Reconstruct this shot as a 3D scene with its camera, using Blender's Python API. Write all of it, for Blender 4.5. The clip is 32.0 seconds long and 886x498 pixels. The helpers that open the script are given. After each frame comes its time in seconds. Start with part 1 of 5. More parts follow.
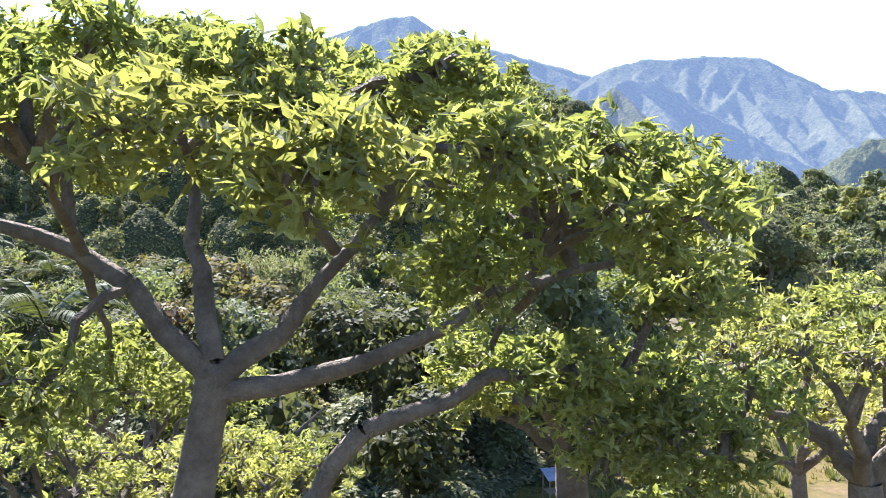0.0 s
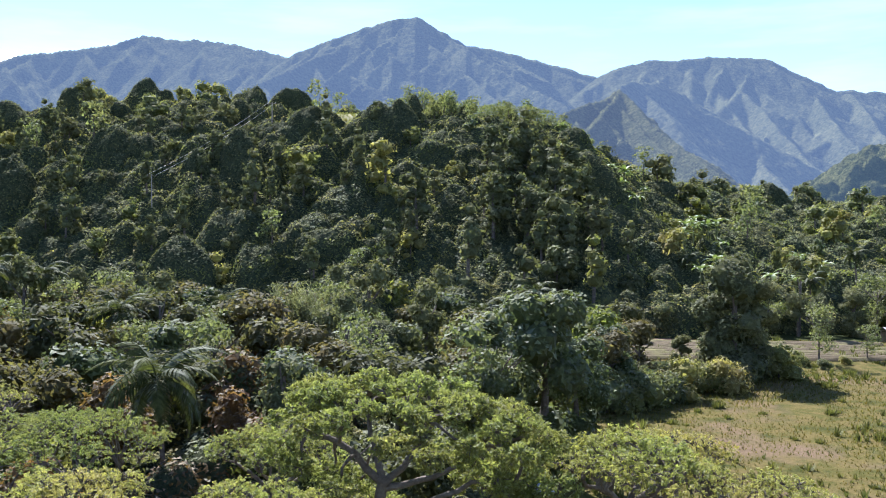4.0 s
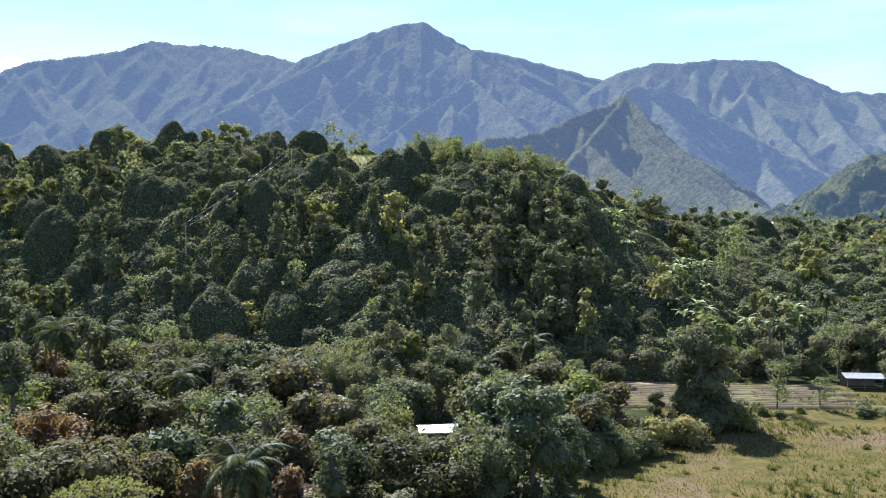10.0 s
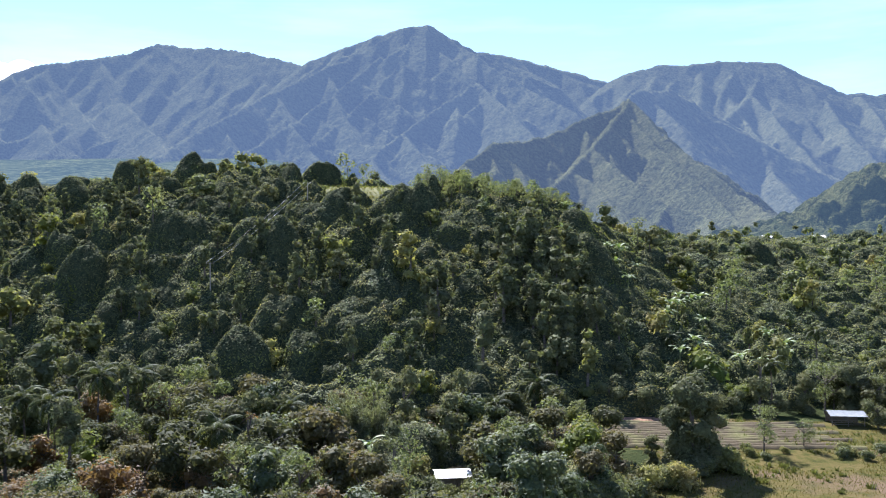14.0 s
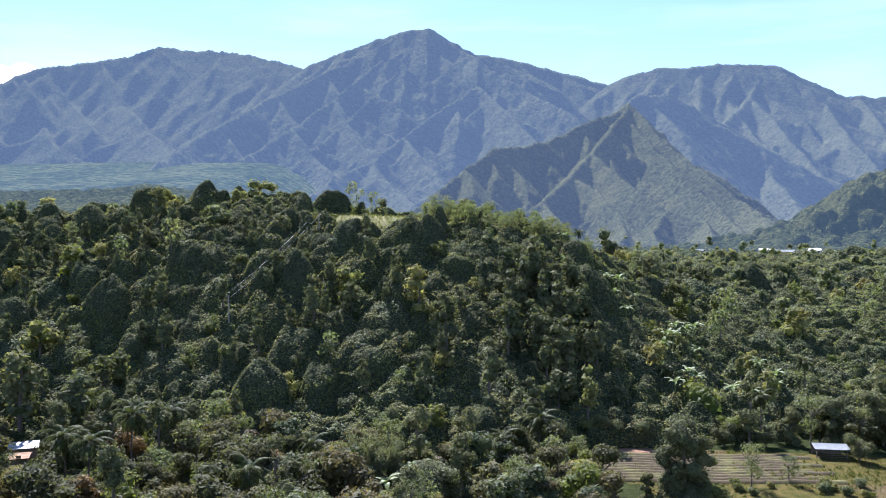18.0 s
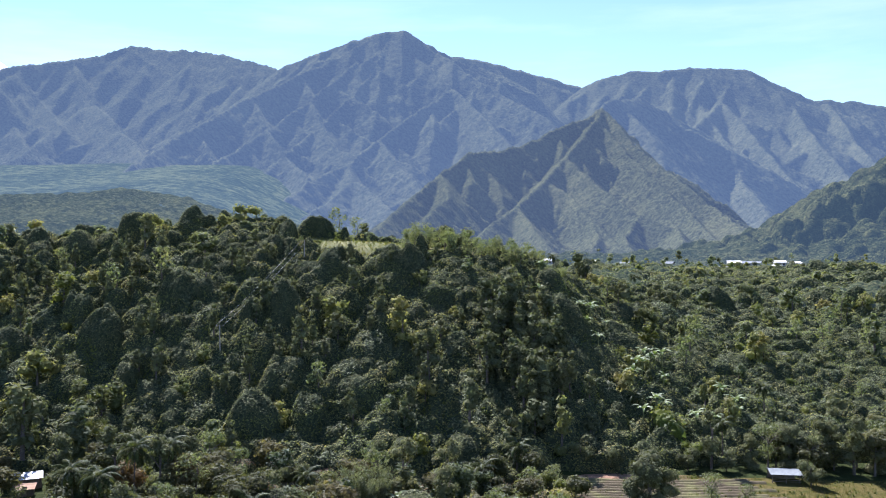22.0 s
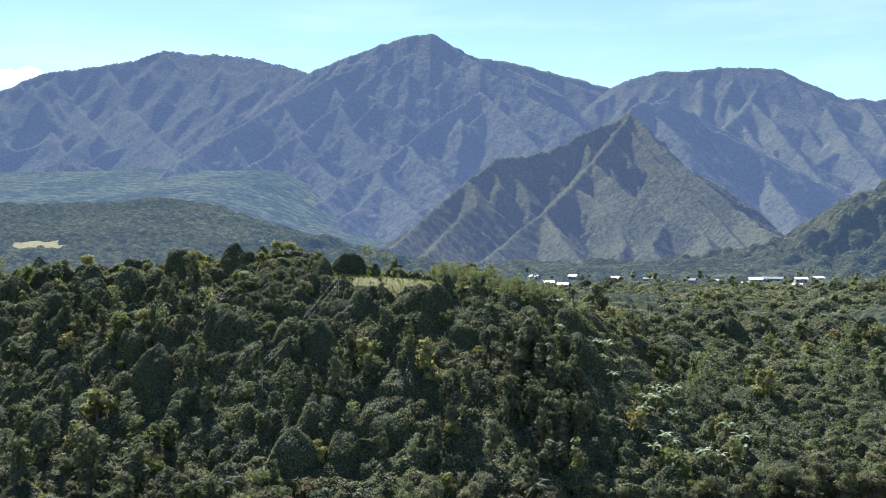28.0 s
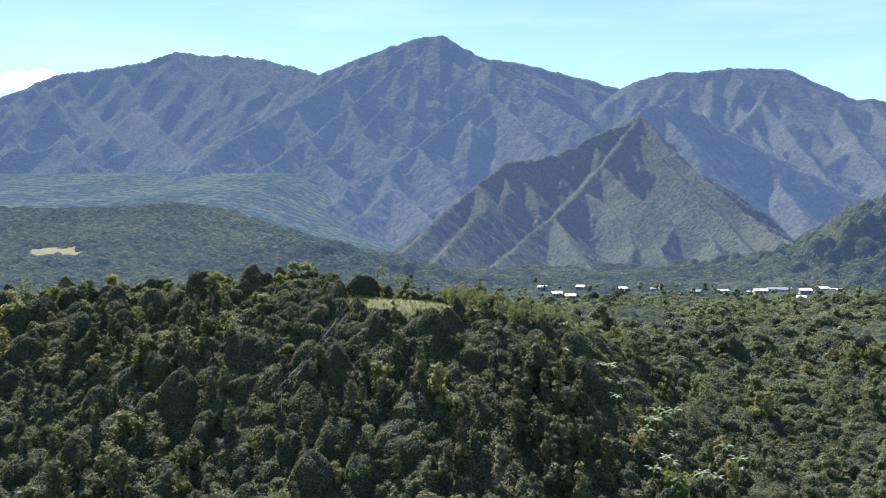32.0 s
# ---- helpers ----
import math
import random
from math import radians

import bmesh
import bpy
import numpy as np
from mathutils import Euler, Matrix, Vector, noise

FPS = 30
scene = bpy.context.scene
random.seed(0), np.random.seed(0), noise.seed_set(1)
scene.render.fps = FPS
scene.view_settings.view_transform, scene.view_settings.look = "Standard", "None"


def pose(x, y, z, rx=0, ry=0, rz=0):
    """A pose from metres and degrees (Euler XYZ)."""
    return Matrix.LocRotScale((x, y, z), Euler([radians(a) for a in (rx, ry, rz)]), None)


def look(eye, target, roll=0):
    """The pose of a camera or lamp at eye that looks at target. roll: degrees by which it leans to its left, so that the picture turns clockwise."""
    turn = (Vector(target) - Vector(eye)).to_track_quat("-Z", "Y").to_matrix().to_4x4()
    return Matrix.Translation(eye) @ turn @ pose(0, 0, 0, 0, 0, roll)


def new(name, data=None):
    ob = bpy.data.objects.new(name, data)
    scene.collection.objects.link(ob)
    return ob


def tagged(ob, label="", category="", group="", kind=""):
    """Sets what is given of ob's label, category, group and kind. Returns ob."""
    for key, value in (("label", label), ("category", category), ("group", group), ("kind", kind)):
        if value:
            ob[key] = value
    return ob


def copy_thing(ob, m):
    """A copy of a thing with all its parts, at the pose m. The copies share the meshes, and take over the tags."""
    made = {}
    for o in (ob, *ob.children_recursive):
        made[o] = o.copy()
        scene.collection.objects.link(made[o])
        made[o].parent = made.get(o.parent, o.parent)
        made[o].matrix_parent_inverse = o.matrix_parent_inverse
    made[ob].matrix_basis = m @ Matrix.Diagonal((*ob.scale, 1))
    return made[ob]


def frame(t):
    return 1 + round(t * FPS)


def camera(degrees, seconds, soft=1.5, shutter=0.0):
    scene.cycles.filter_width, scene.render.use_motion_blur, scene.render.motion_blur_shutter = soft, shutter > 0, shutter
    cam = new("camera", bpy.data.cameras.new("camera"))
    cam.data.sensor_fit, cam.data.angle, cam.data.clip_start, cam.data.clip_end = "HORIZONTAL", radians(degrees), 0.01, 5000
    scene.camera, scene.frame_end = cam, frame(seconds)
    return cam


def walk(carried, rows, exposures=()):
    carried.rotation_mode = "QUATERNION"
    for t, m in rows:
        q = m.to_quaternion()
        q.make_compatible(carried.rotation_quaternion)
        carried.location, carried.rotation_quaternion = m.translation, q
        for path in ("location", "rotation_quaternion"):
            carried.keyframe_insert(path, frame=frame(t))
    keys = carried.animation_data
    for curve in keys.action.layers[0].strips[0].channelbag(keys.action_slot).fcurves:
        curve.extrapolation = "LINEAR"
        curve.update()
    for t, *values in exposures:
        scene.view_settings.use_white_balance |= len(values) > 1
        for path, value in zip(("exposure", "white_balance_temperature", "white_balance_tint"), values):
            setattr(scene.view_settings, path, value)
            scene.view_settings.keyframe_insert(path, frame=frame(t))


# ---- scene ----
cam = camera(55.2, 32.0, soft=1.0)
METRES, EYE, TILT, LEAN, TURN = 110.0, 11.5, -0.8, 0.0, 0.0
ROWS = [
    (0.0, 0.0, 0.0, 0.0, 0.0, 0.0, -0.0),
    (0.5, -0.0004, -0.0148, 0.0047, 0.05, 0.03, -0.02),
    (1.0, -0.0005, -0.0303, 0.0092, 0.09, -0.03, -0.09),
    (1.5, -0.0004, -0.0455, 0.0136, 0.14, -0.04, -0.12),
    (2.0, -0.0002, -0.0603, 0.0182, 0.17, -0.05, -0.1),
    (2.5, -0.0001, -0.0748, 0.0236, 0.22, -0.06, -0.1),
    (3.0, -0.0004, -0.0887, 0.0289, 0.25, -0.05, -0.06),
    (3.5, -0.001, -0.1024, 0.0339, 0.31, -0.06, -0.07),
    (5.5, -0.0029, -0.1526, 0.0554, 0.5, -0.03, 0.07),
    (6.0, -0.0031, -0.1654, 0.0616, 0.53, -0.04, 0.09),
    (6.5, -0.0028, -0.1784, 0.0683, 0.58, -0.06, 0.1),
    (7.0, -0.0023, -0.1911, 0.0749, 0.61, -0.05, 0.13),
    (7.5, -0.0016, -0.2039, 0.0813, 0.65, -0.03, 0.16),
    (8.0, -0.0013, -0.2166, 0.0884, 0.68, -0.01, 0.19),
    (8.5, -0.001, -0.2292, 0.096, 0.71, -0.01, 0.2),
    (9.0, -0.0015, -0.2422, 0.1048, 0.76, -0.01, 0.21),
    (9.5, -0.0021, -0.2546, 0.1143, 0.78, -0.02, 0.19),
    (10.0, -0.0026, -0.2679, 0.124, 0.81, -0.03, 0.21),
    (10.5, -0.0036, -0.2805, 0.1336, 0.84, -0.03, 0.22),
    (11.0, -0.0047, -0.2927, 0.143, 0.89, -0.02, 0.25),
    (11.5, -0.006, -0.3054, 0.1531, 0.93, -0.03, 0.24),
    (12.0, -0.0073, -0.3177, 0.1628, 0.98, -0.04, 0.25),
    (12.5, -0.0083, -0.3298, 0.1717, 1.04, -0.04, 0.26),
    (13.0, -0.0094, -0.3421, 0.1812, 1.08, -0.05, 0.27),
    (13.5, -0.0107, -0.3537, 0.1909, 1.13, -0.05, 0.28),
    (14.0, -0.0118, -0.3645, 0.2002, 1.15, -0.04, 0.29),
    (14.5, -0.013, -0.3762, 0.2103, 1.18, -0.04, 0.31),
    (16.5, -0.0181, -0.4221, 0.2481, 1.22, -0.01, 0.35),
    (17.0, -0.0204, -0.4341, 0.2574, 1.2, -0.02, 0.35),
    (17.5, -0.0225, -0.4457, 0.2664, 1.19, -0.03, 0.34),
    (18.0, -0.025, -0.4578, 0.2758, 1.17, -0.04, 0.33),
    (18.5, -0.0273, -0.4699, 0.2851, 1.17, -0.07, 0.32),
    (19.0, -0.0296, -0.4821, 0.2943, 1.17, -0.08, 0.31),
    (19.5, -0.0315, -0.4956, 0.3038, 1.16, -0.1, 0.28),
    (20.0, -0.0336, -0.5088, 0.3134, 0.91, -0.1, 0.26),
    (20.5, -0.0357, -0.5209, 0.3227, -0.06, -0.09, 0.26),
    (21.0, -0.0375, -0.5336, 0.3328, -0.34, -0.09, 0.27),
    (21.5, -0.0393, -0.546, 0.3427, -0.52, -0.09, 0.28),
    (22.0, -0.0408, -0.5584, 0.353, -0.57, -0.12, 0.28),
    (22.5, -0.0416, -0.571, 0.3628, -0.59, -0.15, 0.29),
    (23.0, -0.0422, -0.5839, 0.3727, -0.6, -0.16, 0.28),
    (23.5, -0.0414, -0.5968, 0.3822, -0.46, -0.15, 0.29),
    (24.0, -0.0409, -0.6094, 0.3917, -0.37, -0.16, 0.33),
    (24.5, -0.0395, -0.622, 0.4014, -0.36, -0.174, 0.36),
    (25.0, -0.0383, -0.6349, 0.4117, -0.34, -0.177, 0.38),
    (25.5, -0.0374, -0.6484, 0.4218, 0.04, -0.181, 0.4),
    (26.0, -0.0365, -0.6626, 0.4329, 0.84, -0.205, 0.39),
    (26.5, -0.0351, -0.6759, 0.4437, 1.28, -0.209, 0.4),
    (28.5, -0.029, -0.7259, 0.4853, 1.37, -0.274, 0.45),
    (29.0, -0.0286, -0.739, 0.4958, 1.38, -0.287, 0.47),
    (29.5, -0.0302, -0.7528, 0.507, 1.64, -0.321, 0.43),
    (30.0, -0.0291, -0.7661, 0.5166, 1.89, -0.315, 0.43),
    (30.5, -0.0291, -0.7793, 0.527, 1.93, -0.329, 0.42),
    (31.0, -0.0293, -0.7922, 0.5372, 1.9, -0.342, 0.4),
    (31.5, -0.0292, -0.8045, 0.5473, 1.94, -0.356, 0.41),
    (32.0, -0.0297, -0.8171, 0.5578, 2.02, -0.38, 0.42),
]
walk(cam, [(t, pose(0, 0, EYE, TILT, LEAN, TURN) @ pose(METRES * x, METRES * y, METRES * z, 90 + pitch, roll, yaw)) for t, x, y, z, yaw, pitch, roll in ROWS],
     exposures=[(0.0, 2.42, 6150, 20), (0.4, 2.05, 6120, 19), (1.0, 1.78, 6060, 19), (3.0, 1.7, 5980, 18), (10.0, 1.6, 5950, 18), (16.0, 1.52, 5900, 19), (32.0, 1.26, 5800, 21)])


# ---- light ----
SUN_ELEV, SUN_AZ = 45.0, -20.0          # degrees; azimuth from +y, minus is to the left
world = bpy.data.worlds.new("sky")
scene.world = world
world.use_nodes = True
wn = world.node_tree.nodes
wl = world.node_tree.links
wn.clear()
sky = wn.new("ShaderNodeTexSky")
sky.sky_type = "NISHITA"
sky.sun_disc = False
sky.sun_elevation = radians(SUN_ELEV)
sky.sun_rotation = radians(SUN_AZ)
sky.air_density, sky.dust_density, sky.ozone_density = 0.9, 0.0, 3.0
bg = wn.new("ShaderNodeBackground")
bg.inputs["Strength"].default_value = 0.082
wo = wn.new("ShaderNodeOutputWorld")
# thin cirrus drawn out across the sky
wtc = wn.new("ShaderNodeTexCoord")
wmap = wn.new("ShaderNodeMapping")
wmap.inputs["Scale"].default_value = (1.2, 2.0, 9.0)
wmap.inputs["Rotation"].default_value = (0.0, radians(7), 0.0)
wno = wn.new("ShaderNodeTexNoise")
wno.inputs["Scale"].default_value, wno.inputs["Detail"].default_value, wno.inputs["Roughness"].default_value = 1.6, 6.0, 0.6
wrm = wn.new("ShaderNodeMapRange")
wrm.inputs["From Min"].default_value, wrm.inputs["From Max"].default_value = 0.48, 0.85
wrm.inputs["To Max"].default_value = 0.22
wmx = wn.new("ShaderNodeMix")
wmx.data_type = "RGBA"
wmx.inputs["B"].default_value = (9.0, 9.4, 9.6, 1)
wl.new(wtc.outputs["Generated"], wmap.inputs["Vector"])
wl.new(wmap.outputs[0], wno.inputs["Vector"])
wl.new(wno.outputs["Fac"], wrm.inputs["Value"])
wl.new(wrm.outputs[0], wmx.inputs["Factor"])
wl.new(sky.outputs[0], wmx.inputs["A"])
wl.new(wmx.outputs["Result"], bg.inputs["Color"])
wl.new(bg.outputs[0], wo.inputs["Surface"])
sun_data = bpy.data.lights.new("sun", "SUN")
sun_data.energy, sun_data.angle, sun_data.color = 5.0, radians(0.55), (1.0, 0.95, 0.86)
sun = new("sun", sun_data)
se, sa = radians(SUN_ELEV), radians(SUN_AZ)
SUN_DIR = Vector((math.sin(sa) * math.cos(se), math.cos(sa) * math.cos(se), math.sin(se)))
sun.matrix_world = look(SUN_DIR * 300, (0, 0, 0))


# ---- helpers of this scene ----
def mesh_arrays(name, verts, quads=None, tris=None, mats=(), tint=None, smooth=False, mat_index=None):
    """A mesh from numpy arrays: corners, quads, triangles, and one tint value a corner."""
    me = bpy.data.meshes.new(name)
    verts = np.asarray(verts, dtype=np.float32)
    nq = 0 if quads is None else len(quads)
    nt = 0 if tris is None else len(tris)
    me.vertices.add(len(verts))
    me.vertices.foreach_set("co", verts.ravel())
    loops = []
    if nq:
        loops.append(np.asarray(quads, dtype=np.int32).ravel())
    if nt:
        loops.append(np.asarray(tris, dtype=np.int32).ravel())
    loops = np.concatenate(loops)
    me.loops.add(len(loops))
    me.loops.foreach_set("vertex_index", loops)
    me.polygons.add(nq + nt)
    starts = np.concatenate([np.arange(nq) * 4, nq * 4 + np.arange(nt) * 3]).astype(np.int32)
    me.polygons.foreach_set("loop_start", starts)
    if mat_index is not None:
        me.polygons.foreach_set("material_index", np.asarray(mat_index, dtype=np.int32))
    me.polygons.foreach_set("use_smooth", np.full(nq + nt, smooth, dtype=bool))
    for m in mats:
        me.materials.append(m)
    if tint is not None:
        at = me.attributes.new("tint", "FLOAT", "POINT")
        at.data.foreach_set("value", np.asarray(tint, dtype=np.float32))
    me.update(calc_edges=True)
    return me


def part(name, data, parent, label=""):
    """Links a mesh or a bmesh as one part under its thing."""
    ob = new(name, data)
    ob.parent = parent
    if label:
        ob["label"] = label
    return ob


def bm_mesh(name, bm, *mats, smooth=False):
    me = bpy.data.meshes.new(name)
    if smooth:
        for f in bm.faces:
            f.smooth = True
    bm.to_mesh(me)
    bm.free()
    for m in mats:
        me.materials.append(m)
    return me


def lattice(ix, iy, seed):
    h = (ix * 374761393 + iy * 668265263 + seed * 974711) & 0x7FFFFFFF
    h = ((h ^ (h >> 13)) * 1274126177) & 0x7FFFFFFF
    return ((h ^ (h >> 16)) & 0xFFFF) / 65535.0


def vnoise(x, y, scale, seed=0):
    """Smooth value noise in 0..1 over the plan."""
    x, y = np.asarray(x, float) / scale, np.asarray(y, float) / scale
    ix, iy = np.floor(x).astype(np.int64), np.floor(y).astype(np.int64)
    fx, fy = x - ix, y - iy
    fx, fy = fx * fx * (3 - 2 * fx), fy * fy * (3 - 2 * fy)
    a, b = lattice(ix, iy, seed), lattice(ix + 1, iy, seed)
    c, d = lattice(ix, iy + 1, seed), lattice(ix + 1, iy + 1, seed)
    return (a + (b - a) * fx) * (1 - fy) + (c + (d - c) * fx) * fy


def fnoise(x, y, scale, seed=0, octaves=4):
    total, amp, norm = 0.0, 1.0, 0.0
    for k in range(octaves):
        total = total + amp * vnoise(x, y, scale / 2 ** k, seed + 17 * k)
        norm += amp
        amp *= 0.5
    return total / norm


def ease(t):
    t = np.clip(t, 0, 1)
    return t * t * (3 - 2 * t)



def domes(x, y, cell, seed, low=0.45):
    """Rounded tree crowns, one in each jittered cell: height in metres over the ground."""
    ix, iy = np.floor(x / cell).astype(np.int64), np.floor(y / cell).astype(np.int64)
    best = np.zeros(np.shape(x))
    for dx in (-1, 0, 1):
        for dy in (-1, 0, 1):
            jx, jy = ix + dx, iy + dy
            cx = (jx + 0.15 + 0.7 * lattice(jx, jy, seed)) * cell
            cy = (jy + 0.15 + 0.7 * lattice(jx, jy, seed + 1)) * cell
            u = lattice(jx, jy, seed + 2)
            r = cell * (low + 0.5 * u)
            d2 = ((x - cx) ** 2 + (y - cy) ** 2) / (r * r)
            best = np.maximum(best, r * (0.9 + 0.7 * u) * np.sqrt(np.clip(1 - d2, 0, 1)))
    return best


# ---- lie of the land ----
CREST_X = (-700, -400, -200, -130, -100, -70, -35, 0, 20, 35, 60, 100, 200, 400, 700)
CREST_Z = (20, 30, 44, 50, 54, 53, 49, 47, 43, 36, 26, 22, 22, 26, 30)
CREST_Y = (300, 270, 245, 240, 240, 234, 222, 207, 200, 200, 218, 250, 280, 300, 320)
FOOT_X = (-700, -400, -80, 0, 40, 70, 400, 700)
FOOT_Y = (140, 130, 119, 112, 121, 126, 135, 140)


def hump(x, y, cx, cy, sx, sy, h, turn=0.0):
    c, s = math.cos(radians(turn)), math.sin(radians(turn))
    u, v = ((x - cx) * c + (y - cy) * s) / sx, (-(x - cx) * s + (y - cy) * c) / sy
    return h * np.exp(-0.5 * (u * u + v * v))


def land(x, y):
    """Height of the ground."""
    x, y = np.asarray(x, float), np.asarray(y, float)
    cz, cy, fy = np.interp(x, CREST_X, CREST_Z), np.interp(x, CREST_X, CREST_Y), np.interp(x, FOOT_X, FOOT_Y)
    t = (y - fy) / (cy - fy)
    front = cz * (0.45 * ease(t) + 0.55 * np.clip(t, 0, 1))
    valley = 27 + np.clip(y - 250, 0, 300) * 0.012 + np.clip(y - 1000, 0, 3000) * 0.03 * ease((-x - 20) / 200)
    valley = valley + np.clip(y - 640, 0, 1400) * 0.125 * ease((-x - 120) / 350)
    valley = valley - 11 * ease((y - 500) / 160) * ease((x + 150) / 100)
    back = cz + (valley - cz) * ease((y - cy) / 130)
    z = np.where(y < cy, front, back)
    wob = (fnoise(x, y, 60, 3, 3) - 0.5) * 9 * ease(t * 2) + (vnoise(x, y, 14, 5) - 0.5) * 0.7
    far = ease((y - 300) / 100)
    z = z + 5.5 * ease((30 - y) / 26)
    z = z + wob
    z = z + hump(x, y, -430, 1190, 190, 85, 3, 3) + hump(x, y, -185, 935, 95, 75, 27, -20) + hump(x, y, -460, 830, 110, 70, 12) + hump(x, y, -60, 780, 60, 50, 16, -25)
    z = z + hump(x, y, 640, 800, 150, 120, 195) + hump(x, y, 400, 800, 42, 70, 16)
    z = z + (fnoise(x, y, 150, 8, 3) - 0.5) * 10 * far - np.abs(fnoise(x, y, 90, 9, 3) - 0.5) * 62 * far * ease((valley + 6 - z) / -14)
    return z


# ---- materials ----
def nodes_of(name):
    m = bpy.data.materials.new(name)
    m.use_nodes = True
    n = m.node_tree.nodes
    n.clear()
    out = n.new("ShaderNodeOutputMaterial")
    return m, n, m.node_tree.links, out


def ramp(n, stops):
    r = n.new("ShaderNodeValToRGB")
    e = r.color_ramp.elements
    while len(e) > 1:
        e.remove(e[-1])
    e[0].position, e[0].color = stops[0][0], (*stops[0][1], 1)
    for p, c in stops[1:]:
        k = e.new(p)
        k.color = (*c, 1)
    return r


def noise_node(n, l, scale, detail=4.0, rough=0.6, coord="Object", vector=None):
    t = n.new("ShaderNodeTexNoise")
    t.inputs["Scale"].default_value = scale
    t.inputs["Detail"].default_value = detail
    t.inputs["Roughness"].default_value = rough
    if vector is None:
        tc = n.new("ShaderNodeTexCoord")
        vector = tc.outputs[coord]
    l.new(vector, t.inputs["Vector"])
    return t


def leaf_material(name, stops, translucent=0.5, gloss=0.018, patch=0.12):
    """Two-sided leaves: diffuse, light shining through, and a waxy gloss. Each tree has its own tint, each leaf a shade of it."""
    m, n, l, out = nodes_of(name)
    at = n.new("ShaderNodeAttribute")
    at.attribute_name = "tint"
    info = n.new("ShaderNodeObjectInfo")
    add = n.new("ShaderNodeMath")
    add.operation = "ADD"
    l.new(at.outputs["Fac"], add.inputs[0])
    l.new(info.outputs["Random"], add.inputs[1])
    fr = n.new("ShaderNodeMath")
    fr.operation = "FRACT"
    l.new(add.outputs[0], fr.inputs[0])
    r = ramp(n, stops)
    l.new(fr.outputs[0], r.inputs["Fac"])
    geo = n.new("ShaderNodeNewGeometry")
    hsv = n.new("ShaderNodeHueSaturation")
    mr = n.new("ShaderNodeMapRange")
    mr.inputs["To Min"].default_value, mr.inputs["To Max"].default_value = 0.72, 1.3
    l.new(geo.outputs["Random Per Island"], mr.inputs["Value"])
    big = noise_node(n, l, patch, 3.0)
    hue = n.new("ShaderNodeMapRange")
    hue.inputs["From Min"].default_value, hue.inputs["From Max"].default_value = 0.3, 0.7
    hue.inputs["To Min"].default_value, hue.inputs["To Max"].default_value = 0.475, 0.52
    l.new(big.outputs["Fac"], hue.inputs["Value"])
    l.new(hue.outputs[0], hsv.inputs["Hue"])
    l.new(r.outputs[0], hsv.inputs["Color"])
    speck = noise_node(n, l, 3.2, 4.0, 0.75)
    sv = n.new("ShaderNodeMapRange")
    sv.inputs["From Min"].default_value, sv.inputs["From Max"].default_value = 0.32, 0.68
    sv.inputs["To Min"].default_value, sv.inputs["To Max"].default_value = 0.75, 1.25
    l.new(speck.outputs["Fac"], sv.inputs["Value"])
    mv = n.new("ShaderNodeMath")
    mv.operation = "MULTIPLY"
    l.new(mr.outputs[0], mv.inputs[0])
    l.new(sv.outputs[0], mv.inputs[1])
    l.new(mv.outputs[0], hsv.inputs["Value"])
    bp = n.new("ShaderNodeBump")
    bp.inputs["Strength"].default_value, bp.inputs["Distance"].default_value = 0.7, 0.35
    l.new(speck.outputs["Fac"], bp.inputs["Height"])
    d = n.new("ShaderNodeBsdfDiffuse")
    t = n.new("ShaderNodeBsdfTranslucent")
    l.new(bp.outputs[0], d.inputs["Normal"])
    g = n.new("ShaderNodeBsdfGlossy")
    g.inputs["Roughness"].default_value = 0.72
    g.inputs["Color"].default_value = (0.9, 0.95, 0.9, 1)
    l.new(hsv.outputs[0], d.inputs["Color"])
    warm = n.new("ShaderNodeMix")
    warm.data_type, warm.blend_type = "RGBA", "MULTIPLY"
    warm.inputs["Factor"].default_value = 1.0
    warm.inputs["B"].default_value = (1.15, 1.22, 0.7, 1)
    l.new(hsv.outputs[0], warm.inputs["A"])
    l.new(warm.outputs["Result"], t.inputs["Color"])
    a = n.new("ShaderNodeMixShader")
    a.inputs[0].default_value = translucent
    l.new(d.outputs[0], a.inputs[1])
    l.new(t.outputs[0], a.inputs[2])
    b = n.new("ShaderNodeMixShader")
    fres = n.new("ShaderNodeFresnel")
    fres.inputs["IOR"].default_value = 1.3
    gm = n.new("ShaderNodeMath")
    gm.operation = "MULTIPLY"
    gm.inputs[1].default_value = gloss * 8
    l.new(fres.outputs[0], gm.inputs[0])
    gl = n.new("ShaderNodeMath")
    gl.operation = "MINIMUM"
    gl.inputs[1].default_value = gloss * 2.6
    l.new(gm.outputs[0], gl.inputs[0])
    l.new(gl.outputs[0], b.inputs[0])
    l.new(a.outputs[0], b.inputs[1])
    l.new(g.outputs[0], b.inputs[2])
    l.new(b.outputs[0], out.inputs["Surface"])
    return m


